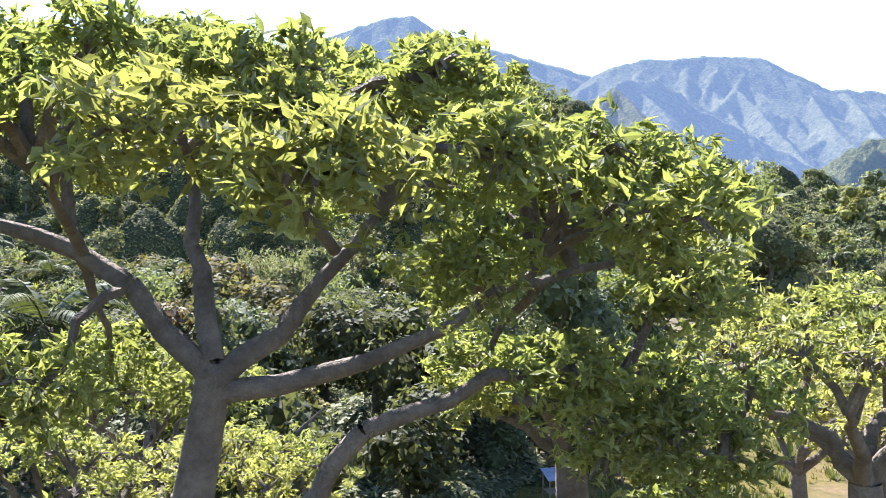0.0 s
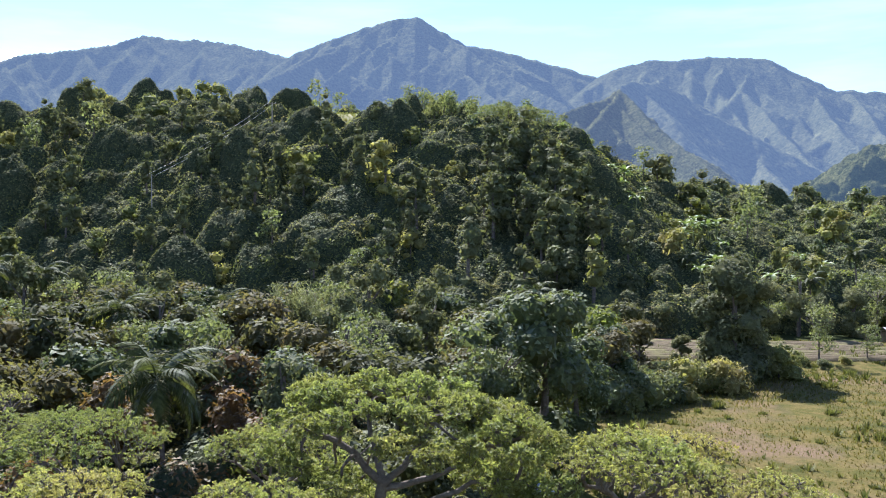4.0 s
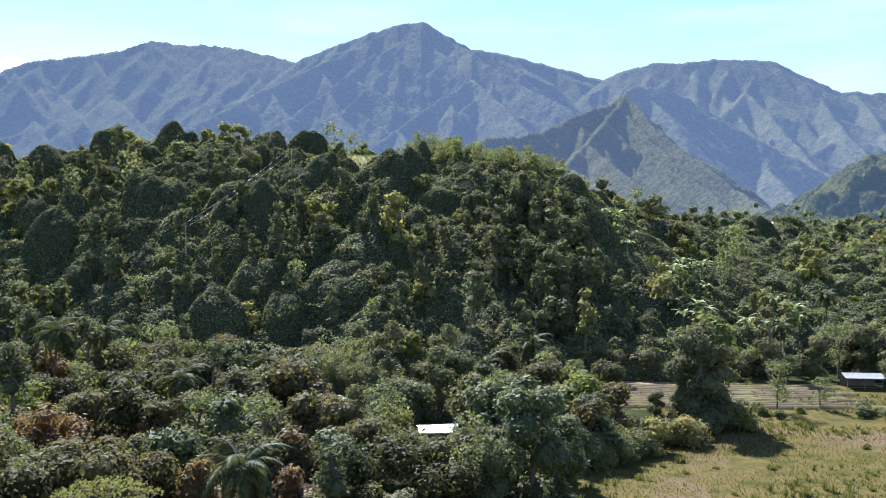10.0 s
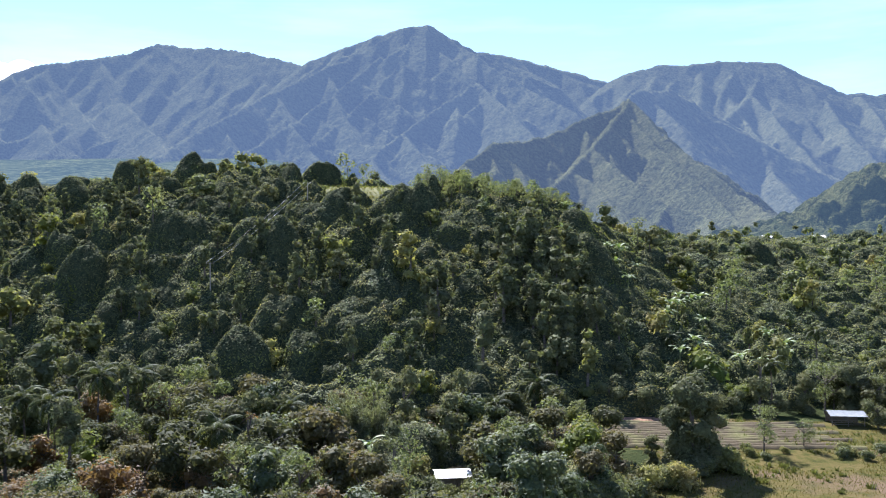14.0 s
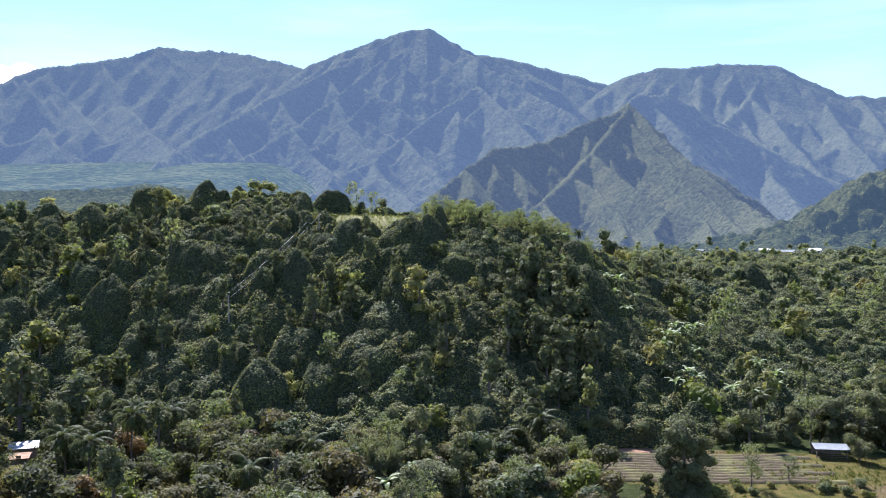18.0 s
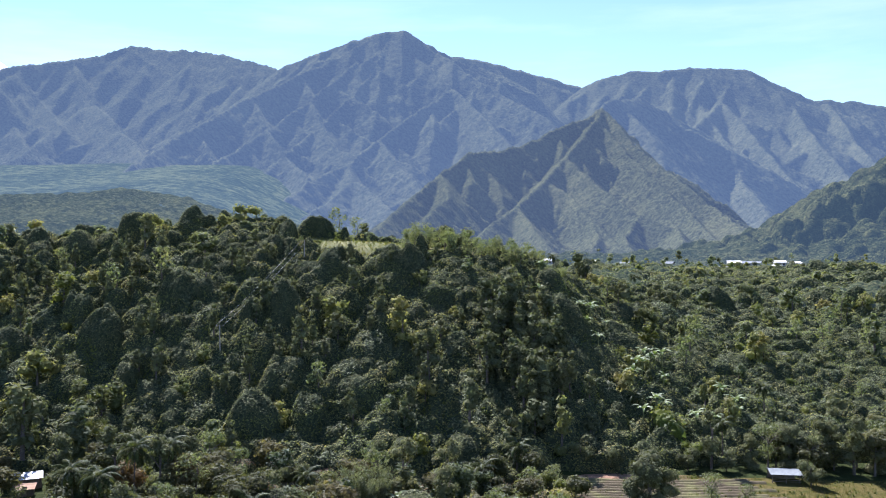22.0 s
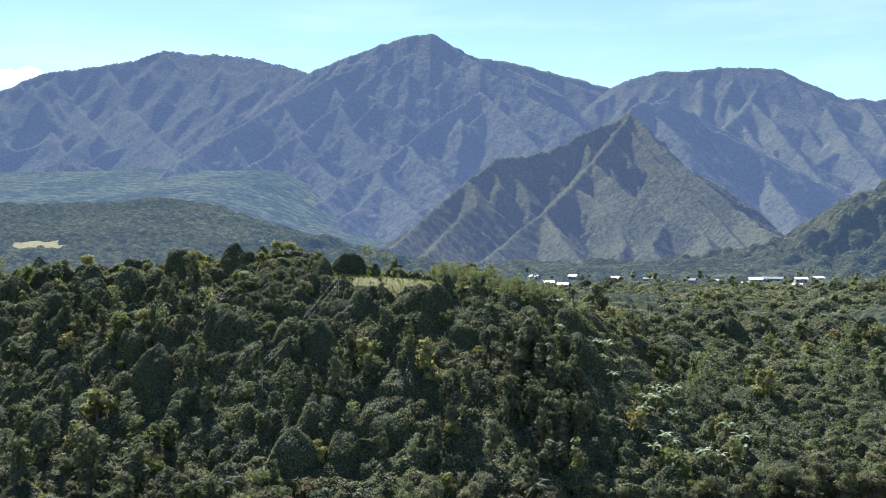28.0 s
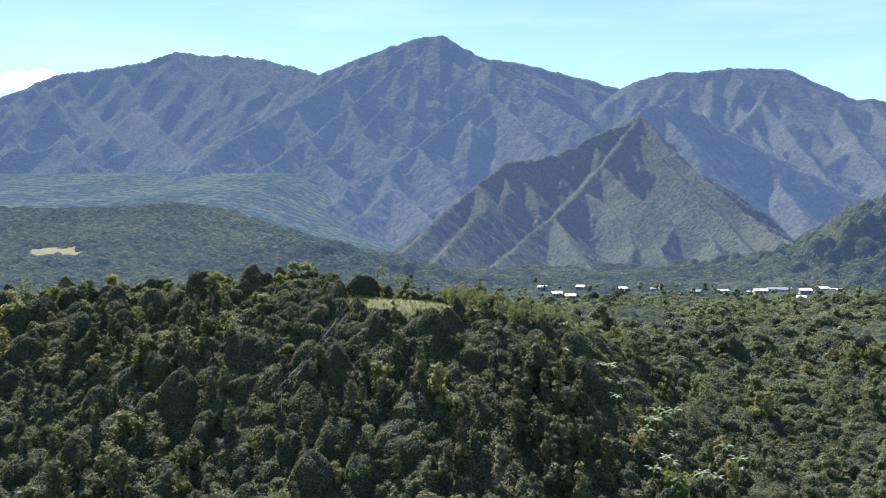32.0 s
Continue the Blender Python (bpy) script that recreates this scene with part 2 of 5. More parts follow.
def surface(name, stops, scale, rough=0.85, bump=0.4, bump_scale=None, metal=0.0, stain=None, spec=0.3, bump_dist=0.1):
    """A surface of two scales of noise: colour and relief."""
    m, n, l, out = nodes_of(name)
    p = n.new("ShaderNodeBsdfPrincipled")
    p.inputs["Roughness"].default_value, p.inputs["Metallic"].default_value = rough, metal
    p.inputs["Specular IOR Level"].default_value = spec
    t = noise_node(n, l, scale, 6.0, 0.65)
    r = ramp(n, stops)
    l.new(t.outputs["Fac"], r.inputs["Fac"])
    colour = r.outputs[0]
    if stain:
        s = noise_node(n, l, stain[0], 4.0, 0.6)
        sr = ramp(n, [(stain[1], (0, 0, 0)), (stain[2], (1, 1, 1))])
        l.new(s.outputs["Fac"], sr.inputs["Fac"])
        mx = n.new("ShaderNodeMix")
        mx.data_type = "RGBA"
        mx.inputs["B"].default_value = (*stain[3], 1)
        l.new(sr.outputs[0], mx.inputs["Factor"])
        l.new(colour, mx.inputs["A"])
        colour = mx.outputs["Result"]
    speck = noise_node(n, l, (bump_scale or scale * 4) * 1.3, 5.0, 0.75)
    sv = n.new("ShaderNodeMapRange")
    sv.inputs["From Min"].default_value, sv.inputs["From Max"].default_value = 0.3, 0.7
    sv.inputs["To Min"].default_value, sv.inputs["To Max"].default_value = 0.72, 1.25
    l.new(speck.outputs["Fac"], sv.inputs["Value"])
    hv = n.new("ShaderNodeHueSaturation")
    l.new(colour, hv.inputs["Color"])
    l.new(sv.outputs[0], hv.inputs["Value"])
    l.new(hv.outputs[0], p.inputs["Base Color"])
    if bump:
        b = n.new("ShaderNodeBump")
        b.inputs["Strength"].default_value = bump
        b.inputs["Distance"].default_value = bump_dist
        bt = noise_node(n, l, bump_scale or scale * 4, 5.0, 0.7)
        l.new(bt.outputs["Fac"], b.inputs["Height"])
        l.new(b.outputs[0], p.inputs["Normal"])
    l.new(p.outputs[0], out.inputs["Surface"])
    return m


def mountain_material(name, haze_glow, stops, tree=0.11, bump=1.0):
    """Woods seen over kilometres: crowns as relief with darkened gaps, and blue haze added as an even emission."""
    m, n, l, out = nodes_of(name)
    p = n.new("ShaderNodeBsdfDiffuse")
    big = noise_node(n, l, 0.006, 5.0, 0.6)
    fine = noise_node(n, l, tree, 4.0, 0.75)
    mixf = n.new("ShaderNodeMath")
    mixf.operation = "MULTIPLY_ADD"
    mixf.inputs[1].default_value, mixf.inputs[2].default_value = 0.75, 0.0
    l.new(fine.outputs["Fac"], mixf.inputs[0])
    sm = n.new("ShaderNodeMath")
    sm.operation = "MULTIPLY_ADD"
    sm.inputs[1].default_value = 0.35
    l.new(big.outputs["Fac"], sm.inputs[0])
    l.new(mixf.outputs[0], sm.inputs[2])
    # light crown tops and dark gaps painted in colour from the relief noise
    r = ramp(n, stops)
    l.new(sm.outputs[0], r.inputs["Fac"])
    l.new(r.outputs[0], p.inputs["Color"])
    b = n.new("ShaderNodeBump")
    b.inputs["Strength"].default_value = bump
    b.inputs["Distance"].default_value = 10.0
    l.new(fine.outputs["Fac"], b.inputs["Height"])
    l.new(b.outputs[0], p.inputs["Normal"])
    # even blue emission painted in for haze; the woods themselves give no light
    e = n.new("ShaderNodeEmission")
    e.inputs["Color"].default_value = (*haze_glow, 1)
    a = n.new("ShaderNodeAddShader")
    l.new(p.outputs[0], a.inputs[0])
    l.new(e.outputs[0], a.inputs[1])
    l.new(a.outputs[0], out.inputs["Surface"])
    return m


GREENS = [(0.0, (0.108, 0.122, 0.054)), (0.3, (0.156, 0.170, 0.068)), (0.55, (0.210, 0.216, 0.082)), (0.8, (0.248, 0.238, 0.090)), (1.0, (0.272, 0.244, 0.100))]
DARKS = [(0.0, (0.094, 0.104, 0.054)), (0.6, (0.130, 0.140, 0.070)), (1.0, (0.170, 0.174, 0.084))]
leaf_forest = leaf_material("forest_leaves", GREENS, 0.46, 0.010)
leaf_dark = leaf_material("dark_leaves", DARKS, 0.34, 0.008)
leaf_mango = leaf_material("mango_leaves", [(0.0, (0.18, 0.205, 0.075)), (0.5, (0.25, 0.262, 0.092)), (0.85, (0.31, 0.30, 0.11)), (1.0, (0.325, 0.272, 0.105))], 0.52, 0.018, 0.5)
leaf_rust = leaf_material("rust_leaves", [(0.0, (0.13, 0.105, 0.045)), (0.5, (0.185, 0.115, 0.05)), (0.8, (0.15, 0.092, 0.042)), (1.0, (0.115, 0.105, 0.042))], 0.42, 0.02)
leaf_lime = leaf_material("lime_leaves", [(0.0, (0.13, 0.16, 0.040)), (1.0, (0.182, 0.19, 0.055))], 0.5, 0.014)
leaf_olive = leaf_material("olive_leaves", [(0.0, (0.068, 0.076, 0.034)), (0.4, (0.098, 0.098, 0.044)), (0.7, (0.12, 0.108, 0.048)), (1.0, (0.138, 0.118, 0.055))], 0.45, 0.012)
leaf_deep = leaf_material("deep_green_leaves", [(0.0, (0.065, 0.088, 0.042)), (0.6, (0.095, 0.118, 0.054)), (1.0, (0.125, 0.142, 0.066))], 0.4, 0.02)
leaf_pale = leaf_material("pale_leaves", [(0.0, (0.125, 0.148, 0.070)), (1.0, (0.165, 0.182, 0.088))], 0.48, 0.02)
leaf_palm = leaf_material("palm_fronds", [(0.0, (0.045, 0.060, 0.022)), (1.0, (0.075, 0.086, 0.032))], 0.3, 0.02)
bark = surface("bark", [(0.3, (0.07, 0.055, 0.045)), (0.7, (0.17, 0.145, 0.12))], 3.0, 0.9, 0.8, 9.0)
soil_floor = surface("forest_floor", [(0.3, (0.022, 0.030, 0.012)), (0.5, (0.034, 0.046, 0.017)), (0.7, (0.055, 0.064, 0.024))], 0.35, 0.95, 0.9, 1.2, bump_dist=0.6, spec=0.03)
# base under the leaf sprays, darker than them to put shade in the gaps
creeper_mat = surface("creepers", [(0.3, (0.036, 0.046, 0.026)), (0.45, (0.060, 0.074, 0.040)), (0.6, (0.095, 0.108, 0.056)), (0.75, (0.060, 0.072, 0.038))], 0.9, 0.95, 1.0, 1.7, spec=0.03, bump_dist=1.2)
pasture_mat = surface("dry_pasture", [(0.3, (0.036, 0.044, 0.013)), (0.45, (0.070, 0.068, 0.019)), (0.58, (0.112, 0.090, 0.034)), (0.72, (0.05, 0.056, 0.017))], 0.4, 0.95, 1.0, 2.5,
                      stain=(0.06, 0.54, 0.64, (0.13, 0.095, 0.06)), spec=0.05)
meadow_mat = surface("hill_meadow", [(0.3, (0.095, 0.11, 0.036)), (0.5, (0.15, 0.15, 0.05)), (0.7, (0.20, 0.175, 0.062))], 0.2, 0.95, 0.7, 2.0)
# far woods: each first triple is blue haze added as glow, more with distance
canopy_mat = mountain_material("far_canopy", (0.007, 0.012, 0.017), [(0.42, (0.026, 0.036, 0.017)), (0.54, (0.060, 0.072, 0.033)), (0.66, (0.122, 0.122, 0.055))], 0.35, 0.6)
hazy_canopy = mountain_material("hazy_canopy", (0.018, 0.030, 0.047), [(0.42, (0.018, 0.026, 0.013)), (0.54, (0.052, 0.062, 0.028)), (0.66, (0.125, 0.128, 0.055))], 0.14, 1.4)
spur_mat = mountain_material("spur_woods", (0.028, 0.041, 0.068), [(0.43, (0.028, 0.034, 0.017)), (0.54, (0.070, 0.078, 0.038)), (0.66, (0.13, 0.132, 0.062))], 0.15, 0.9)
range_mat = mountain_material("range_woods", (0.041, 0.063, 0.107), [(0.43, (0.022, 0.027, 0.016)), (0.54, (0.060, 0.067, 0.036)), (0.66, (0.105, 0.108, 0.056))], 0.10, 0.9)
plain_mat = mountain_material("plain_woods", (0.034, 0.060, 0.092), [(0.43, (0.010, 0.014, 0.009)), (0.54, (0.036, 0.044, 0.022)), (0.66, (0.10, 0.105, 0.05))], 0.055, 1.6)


# ---- ground ----
def graded(stops):
    """Coordinates with the given step up to each limit: (start, (limit, step), ...)."""
    out = [stops[0]]
    for limit, step in stops[1:]:
        k = max(1, round((limit - out[-1]) / step))
        out += list(np.linspace(out[-1], limit, k + 1)[1:])
    return np.array(out)


def sheet(name, xs, ys, zfun, mats, pick=None, smooth=True):
    X, Y = np.meshgrid(xs, ys)
    Z = zfun(X, Y)
    V = np.stack([X, Y, Z], -1).reshape(-1, 3)
    nx, ny = len(xs), len(ys)
    i = (np.arange(ny - 1)[:, None] * nx + np.arange(nx - 1)[None, :]).ravel()
    Q = np.stack([i, i + 1, i + nx + 1, i + nx], -1)
    idx = None
    if pick is not None:
        C = V[Q].mean(1)
        idx = pick(C[:, 0], C[:, 1])
    return mesh_arrays(name, V, quads=Q, mats=mats, smooth=smooth, mat_index=idx)


def pasture_mask(x, y):
    """Open dry field at the foot of the hill, one where there is no wood."""
    wob = (fnoise(x, y, 14, 21, 3) - 0.5) * 10
    left = np.interp(y, (-30, 20, 40, 60, 75, 90, 100, 118), (-14, -8, 4, 12, 22, 27, 26, 24))
    return (x + wob * 0.6 > left) & (y + wob * 0.5 < np.interp(x, (20, 40, 60, 90, 200), (118, 119, 114, 112, 112))) & (y + wob * 3 > -64) & (x + wob * 4 < 170)


def meadow_mask(x, y):
    wob = (fnoise(x, y, 16, 31, 4) - 0.5) * 26
    a = ((x + 24 + wob * 0.8) / 25) ** 2 + ((y - 214 + 0.3 * (x + 24) + wob * 0.8) / 12) ** 2 < 1
    b = ((x + 440 + wob * 1.8) / 30) ** 2 + ((y - 785 + wob * 1.8) / 26) ** 2 < 1
    return a | b


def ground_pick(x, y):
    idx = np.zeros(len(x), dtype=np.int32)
    # outer and far ground: woods with haze glow painted in
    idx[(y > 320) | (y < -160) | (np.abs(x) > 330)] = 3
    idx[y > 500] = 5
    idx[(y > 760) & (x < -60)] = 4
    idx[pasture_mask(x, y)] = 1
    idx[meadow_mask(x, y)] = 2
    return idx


GX = graded([-4800, (-1200, 300), (-500, 50), (-230, 9), (230, 3.2), (500, 9), (1200, 50), (4800, 300)])
GY = graded([-4800, (-900, 300), (-200, 35), (-30, 3.5), (260, 2.6), (420, 7), (1000, 12), (1600, 60), (4800, 300)])
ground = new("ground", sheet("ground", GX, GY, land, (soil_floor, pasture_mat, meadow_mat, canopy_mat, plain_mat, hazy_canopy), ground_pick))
tagged(ground, "valley floor and wooded hillside with a dry open field", "ground", kind="structure")


# ---- mountains ----

def side_ridges(crests, seed, gap, reach, fall):
    """Smaller ridges that run down both flanks of the crest lines."""
    rng = np.random.default_rng(seed)
    out = []
    for line in crests:
        for p, q in zip(line, line[1:]):
            p, q = np.array(p, float), np.array(q, float)
            run = np.hypot(*(q - p)[:2])
            along = (q - p)[:2] / run
            for side in (-1, 1):
                for k in range(max(1, round(run / gap))):
                    f = (k + rng.uniform(0.2, 0.8)) / max(1, round(run / gap))
                    a = p + (q - p) * f
                    turn = radians(rng.uniform(38, 68)) * side
                    way = along if p[2] > q[2] else -along
                    d = np.array((way[0] * math.cos(turn) - way[1] * math.sin(turn), way[0] * math.sin(turn) + way[1] * math.cos(turn)))
                    ln = reach * rng.uniform(0.6, 1.4)
                    bend = np.array((-d[1], d[0])) * rng.uniform(-0.25, 0.25) * ln
                    b = a + np.array((*(d * ln * 0.5 + bend * 0.5), -fall * ln * 0.5 * rng.uniform(0.75, 1.1)))
                    c = b + np.array((*(d * ln * 0.5 - bend * 0.2), -fall * ln * 0.5 * rng.uniform(0.9, 1.3)))
                    out.append((tuple(a - (0, 0, 14)), tuple(b - (0, 0, 8)), tuple(c)))
    return out


def ridged_height(X, Y, crests, slope, floor):
    """Height under crest lines from which flanks fall away, steeper to the east."""
    best = np.full(X.shape, floor, np.float32)
    X, Y = X.astype(np.float32), Y.astype(np.float32)
    for line in crests:
        for (x0, y0, z0), (x1, y1, z1) in zip(line, line[1:]):
            near = (max(z0, z1) - floor) / (slope * 0.92)
            rows = (Y[:, 0] > min(y0, y1) - near) & (Y[:, 0] < max(y0, y1) + near)
            if not rows.any():
                continue
            r0, r1 = np.argmax(rows), len(rows) - np.argmax(rows[::-1])
            A, B = X[r0:r1], Y[r0:r1]
            dx, dy = x1 - x0, y1 - y0
            t = np.clip(((A - x0) * dx + (B - y0) * dy) / (dx * dx + dy * dy), 0, 1)
            d = np.hypot(A - x0 - t * dx, B - y0 - t * dy)
            steep = np.where(A > x0 + t * dx, slope * 1.16, slope * 0.92)
            best[r0:r1] = np.maximum(best[r0:r1], z0 + t * (z1 - z0) - steep * d)
    return best


def mountain(name, crests, slope, az, depth, cols, rows, mat, gully, seed, floor, bumps=5.0, side=(200, 330, 0.5), grain=10.0, extra=()):
    """A sector of mountain land from the near depth to the far one."""
    A = np.linspace(az[0], az[1], cols)
    D = depth[0] * (depth[1] / depth[0]) ** np.linspace(0, 1, rows)
    AA, DD = np.meshgrid(A, D)
    X, Y = AA * (DD + 60), DD
    wx = (fnoise(X, Y, gully[0], seed, 3) - 0.5) * gully[0] * 0.22
    wy = (fnoise(X, Y, gully[0], seed + 5, 3) - 0.5) * gully[0] * 0.22
    ribs = side_ridges(crests + extra, seed, *side)
    Z = ridged_height(X + wx * 0.55, Y + wy * 0.4, crests + extra, slope, floor)
    Z = np.maximum(Z, ridged_height(X + wx, Y + wy, ribs, slope, floor))
    free = ease((Z - floor) / 120.0)
    g2 = np.abs(fnoise(X + wx, Y * 0.7 + wy, gully[0] * 0.4, seed + 13, 3) * 2 - 1)
    Z = Z - gully[1] * free * (g2 - 0.1)
    Z = Z + domes(X + wx * 0.2, Y + wy * 0.2, grain, seed + 3) * bumps
    V = np.stack([X, Y, Z], -1).reshape(-1, 3)
    i = (np.arange(rows - 1)[:, None] * cols + np.arange(cols - 1)[None, :]).ravel()
    Q = np.stack([i, i + 1, i + cols + 1, i + cols], -1)
    base = land(V[:, 0], V[:, 1])
    keep = (V[:, 2] > base - 30)[Q].any(1)
    Q = Q[keep]
    used, inv = np.unique(Q, return_inverse=True)
    return mesh_arrays(name, V[used], quads=inv.reshape(-1, 4), mats=(mat,), smooth=True)


LEFT_CRESTS = (
    ((-1848, 2950, 527), (-1778, 3050, 592), (-1715, 3180, 664), (-1672, 3300, 723), (-1516, 3450, 776), (-1434, 3550, 818), (-1315, 3650, 883), (-1089, 3640, 862), (-859, 3520, 811), (-729, 3420, 759), (-611, 3350, 714)),
    ((-1297, 3600, 856), (-1310, 3350, 639), (-1305, 2950, 453), (-1274, 2500, 276)),
    ((-1297, 3600, 856), (-1044, 3400, 667), (-848, 3100, 508), (-735, 2900, 420)),
    ((-1661, 3300, 711), (-1501, 3200, 573), (-1263, 2850, 420)),
    ((-1699, 3150, 652), (-1563, 3050, 489), (-1249, 2600, 301)),
    ((-1071, 3580, 827), (-936, 3350, 657), (-771, 3050, 511)),
)
LEFT_RIBS = (
    ((-843, 3450, 781), (-751, 3250, 638), (-747, 2950, 497), (-819, 2700, 398)),
    ((-1279, 3150, 552), (-990, 2700, 363), (-884, 2500, 290)),
    ((-1728, 3000, 558), (-1719, 2800, 401), (-1614, 2500, 280)),
)
PEAK_CRESTS = (
    ((-502, 2780, 620), (-376, 2786, 666), (-280, 2789, 703), (-175, 2794, 733), (-98, 2798, 741), (-50, 2799, 713), (7, 2799, 679), (122, 2802, 613), (332, 2807, 529)),
    ((-193, 2790, 710), (-352, 2600, 592), (-460, 2400, 485), (-548, 2200, 392), (-614, 2000, 303), (-646, 1800, 219), (-638, 1620, 165), (-623, 1450, 125)),
    ((-244, 2600, 594), (-353, 2350, 434), (-438, 2150, 324), (-497, 1980, 251), (-538, 1780, 172), (-550, 1580, 121)),
    ((-127, 2800, 717), (-244, 2400, 449), (-338, 2130, 299), (-390, 1930, 212), (-433, 1760, 152), (-453, 1600, 106)),
)
PEAK_RIBS = (
    ((-67, 2700, 639), (56, 2480, 491), (-60, 2320, 394), (-152, 2130, 300), (-203, 1960, 226), (-275, 1790, 170), (-314, 1620, 113)),
    ((-203, 1960, 226), (-188, 1800, 170), (-219, 1640, 119), (-247, 1480, 81)),
    ((-175, 1800, 170), (-102, 1620, 111), (-57, 1480, 79)),
    ((56, 2480, 491), (143, 2250, 359), (206, 2030, 255), (121, 1900, 205)),
    ((-152, 2130, 300), (-64, 1880, 192), (-30, 1760, 148)),
    ((-353, 2350, 434), (-258, 2080, 278), (-191, 1980, 241)),
    ((-438, 2150, 324), (-339, 1950, 226), (-281, 1830, 179)),
    ((79, 2650, 581), (209, 2480, 472), (307, 2320, 382), (336, 2200, 321)),
)
RIGHT_CRESTS = (
    ((53, 3282, 759), (154, 3285, 745), (276, 3290, 717), (456, 3294, 669), (522, 3296, 644), (589, 3298, 634)),
    ((546, 3080, 599), (613, 3080, 627), (717, 3080, 652), (830, 3080, 657), (967, 3090, 669), (1060, 3090, 670), (1173, 3090, 658), (1286, 3090, 603), (1409, 3090, 553), (1582, 3090, 539), (1786, 3090, 509)),
    ((1098, 3080, 646), (989, 2850, 509), (973, 2550, 369), (938, 2250, 235), (905, 2000, 146), (890, 1850, 105)),
    ((841, 3080, 636), (695, 2900, 531), (557, 2700, 455)),
)
RIGHT_RIBS = (
    ((366, 1812, 330), (416, 1900, 362), (498, 2000, 381), (597, 2060, 346), (708, 2100, 291), (814, 2120, 241), (920, 2100, 181)),
    ((708, 2100, 291), (689, 1850, 170), (674, 1650, 97)),
    ((985, 3080, 644), (913, 2850, 501), (871, 2500, 339), (874, 2200, 217)),
    ((1259, 3000, 555), (1183, 2600, 372), (1116, 2250, 218), (1066, 2000, 120)),
    ((1419, 3000, 527), (1313, 2550, 322), (1227, 2200, 184)),
    ((989, 2850, 509), (802, 2550, 380), (695, 2250, 253)),
)
SPUR_CRESTS = (
    ((366, 1812, 330), (306, 1750, 296), (196, 1640, 242), (122, 1560, 213), (64, 1500, 204), (10, 1400, 158), (-37, 1290, 115), (-77, 1120, 68), (-99, 1000, 42)),
    ((366, 1812, 330), (338, 1740, 294), (300, 1650, 249), (247, 1560, 201), (194, 1450, 149), (129, 1300, 96), (74, 1160, 61), (20, 980, 27)),
    ((194, 1450, 149), (227, 1400, 121), (246, 1290, 76), (255, 1160, 39), (252, 1020, 18)),
    ((366, 1812, 330), (388, 1740, 285), (407, 1620, 217), (433, 1510, 165), (455, 1380, 109), (464, 1270, 70), (452, 1100, 27)),
)
SPUR_RIBS = (
    ((357, 1735, 278), (382, 1560, 190), (398, 1420, 130), (406, 1280, 80), (391, 1090, 32)),
    ((247, 1560, 201), (286, 1400, 131), (314, 1270, 80), (354, 1190, 63), (325, 1010, 24)),
    ((314, 1270, 80), (269, 1150, 47), (258, 1030, 20)),
    ((464, 1270, 70), (474, 1200, 53)),
)
SPUR_FOOT = (
    ((10, 1400, 158), (18, 1270, 110), (-17, 1150, 74), (-45, 1000, 41)),
    ((129, 1300, 96), (139, 1150, 56), (150, 1000, 22)),
    ((246, 1290, 76), (227, 1140, 40)),
)

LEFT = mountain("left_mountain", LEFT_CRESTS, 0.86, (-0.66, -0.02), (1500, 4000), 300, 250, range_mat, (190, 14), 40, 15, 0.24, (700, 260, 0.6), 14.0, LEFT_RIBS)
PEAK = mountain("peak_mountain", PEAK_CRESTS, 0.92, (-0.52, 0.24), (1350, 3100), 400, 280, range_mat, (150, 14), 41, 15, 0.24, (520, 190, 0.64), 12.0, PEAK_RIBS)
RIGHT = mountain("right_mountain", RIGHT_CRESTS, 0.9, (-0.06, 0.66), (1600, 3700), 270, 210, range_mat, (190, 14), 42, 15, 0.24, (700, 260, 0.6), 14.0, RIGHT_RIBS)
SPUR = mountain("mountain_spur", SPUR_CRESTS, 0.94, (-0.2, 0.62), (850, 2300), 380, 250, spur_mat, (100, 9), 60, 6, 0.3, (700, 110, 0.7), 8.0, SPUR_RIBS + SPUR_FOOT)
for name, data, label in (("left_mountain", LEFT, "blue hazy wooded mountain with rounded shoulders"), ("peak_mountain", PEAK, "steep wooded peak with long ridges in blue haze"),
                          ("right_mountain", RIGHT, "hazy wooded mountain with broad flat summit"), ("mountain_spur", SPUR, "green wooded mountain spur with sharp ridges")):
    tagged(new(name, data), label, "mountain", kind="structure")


# ---- growth ----
def ball(level):
    bm = bmesh.new()
    bmesh.ops.create_icosphere(bm, subdivisions=level, radius=1.0)
    v = np.array([p.co[:] for p in bm.verts])
    f = np.array([[p.index for p in q.verts] for q in bm.faces])
    bm.free()
    return v, f


BALL = ball(1)


def unit(v):
    return v / np.maximum(np.linalg.norm(v, axis=-1, keepdims=True), 1e-9)


def cards(rng, centre, out, size, spread=0.55, long=1.5, droop=0.0):
    """Leaf sprays: pointed, folded quads at the centres, facing out with a random tilt."""
    k = len(centre)
    nrm = unit(out + rng.normal(0, spread, (k, 3)))
    side = unit(np.cross(nrm, unit(rng.normal(0, 1, (k, 3)))))
    ahead = np.cross(side, nrm)
    ahead[:, 2] -= droop
    ahead = unit(ahead)
    s = size * rng.uniform(0.6, 1.35, (k, 1))
    a = centre - ahead * s * long * 0.5
    b = centre + ahead * s * long * 0.5
    fold = nrm * s * 0.18
    c = centre + side * s * 0.5 + fold + ahead * s * 0.1
    d = centre - side * s * 0.5 + fold + ahead * s * 0.1
    V = np.stack([a, c, b, d], 1).reshape(-1, 3)
    Q = np.arange(k * 4).reshape(k, 4)
    return V, Q


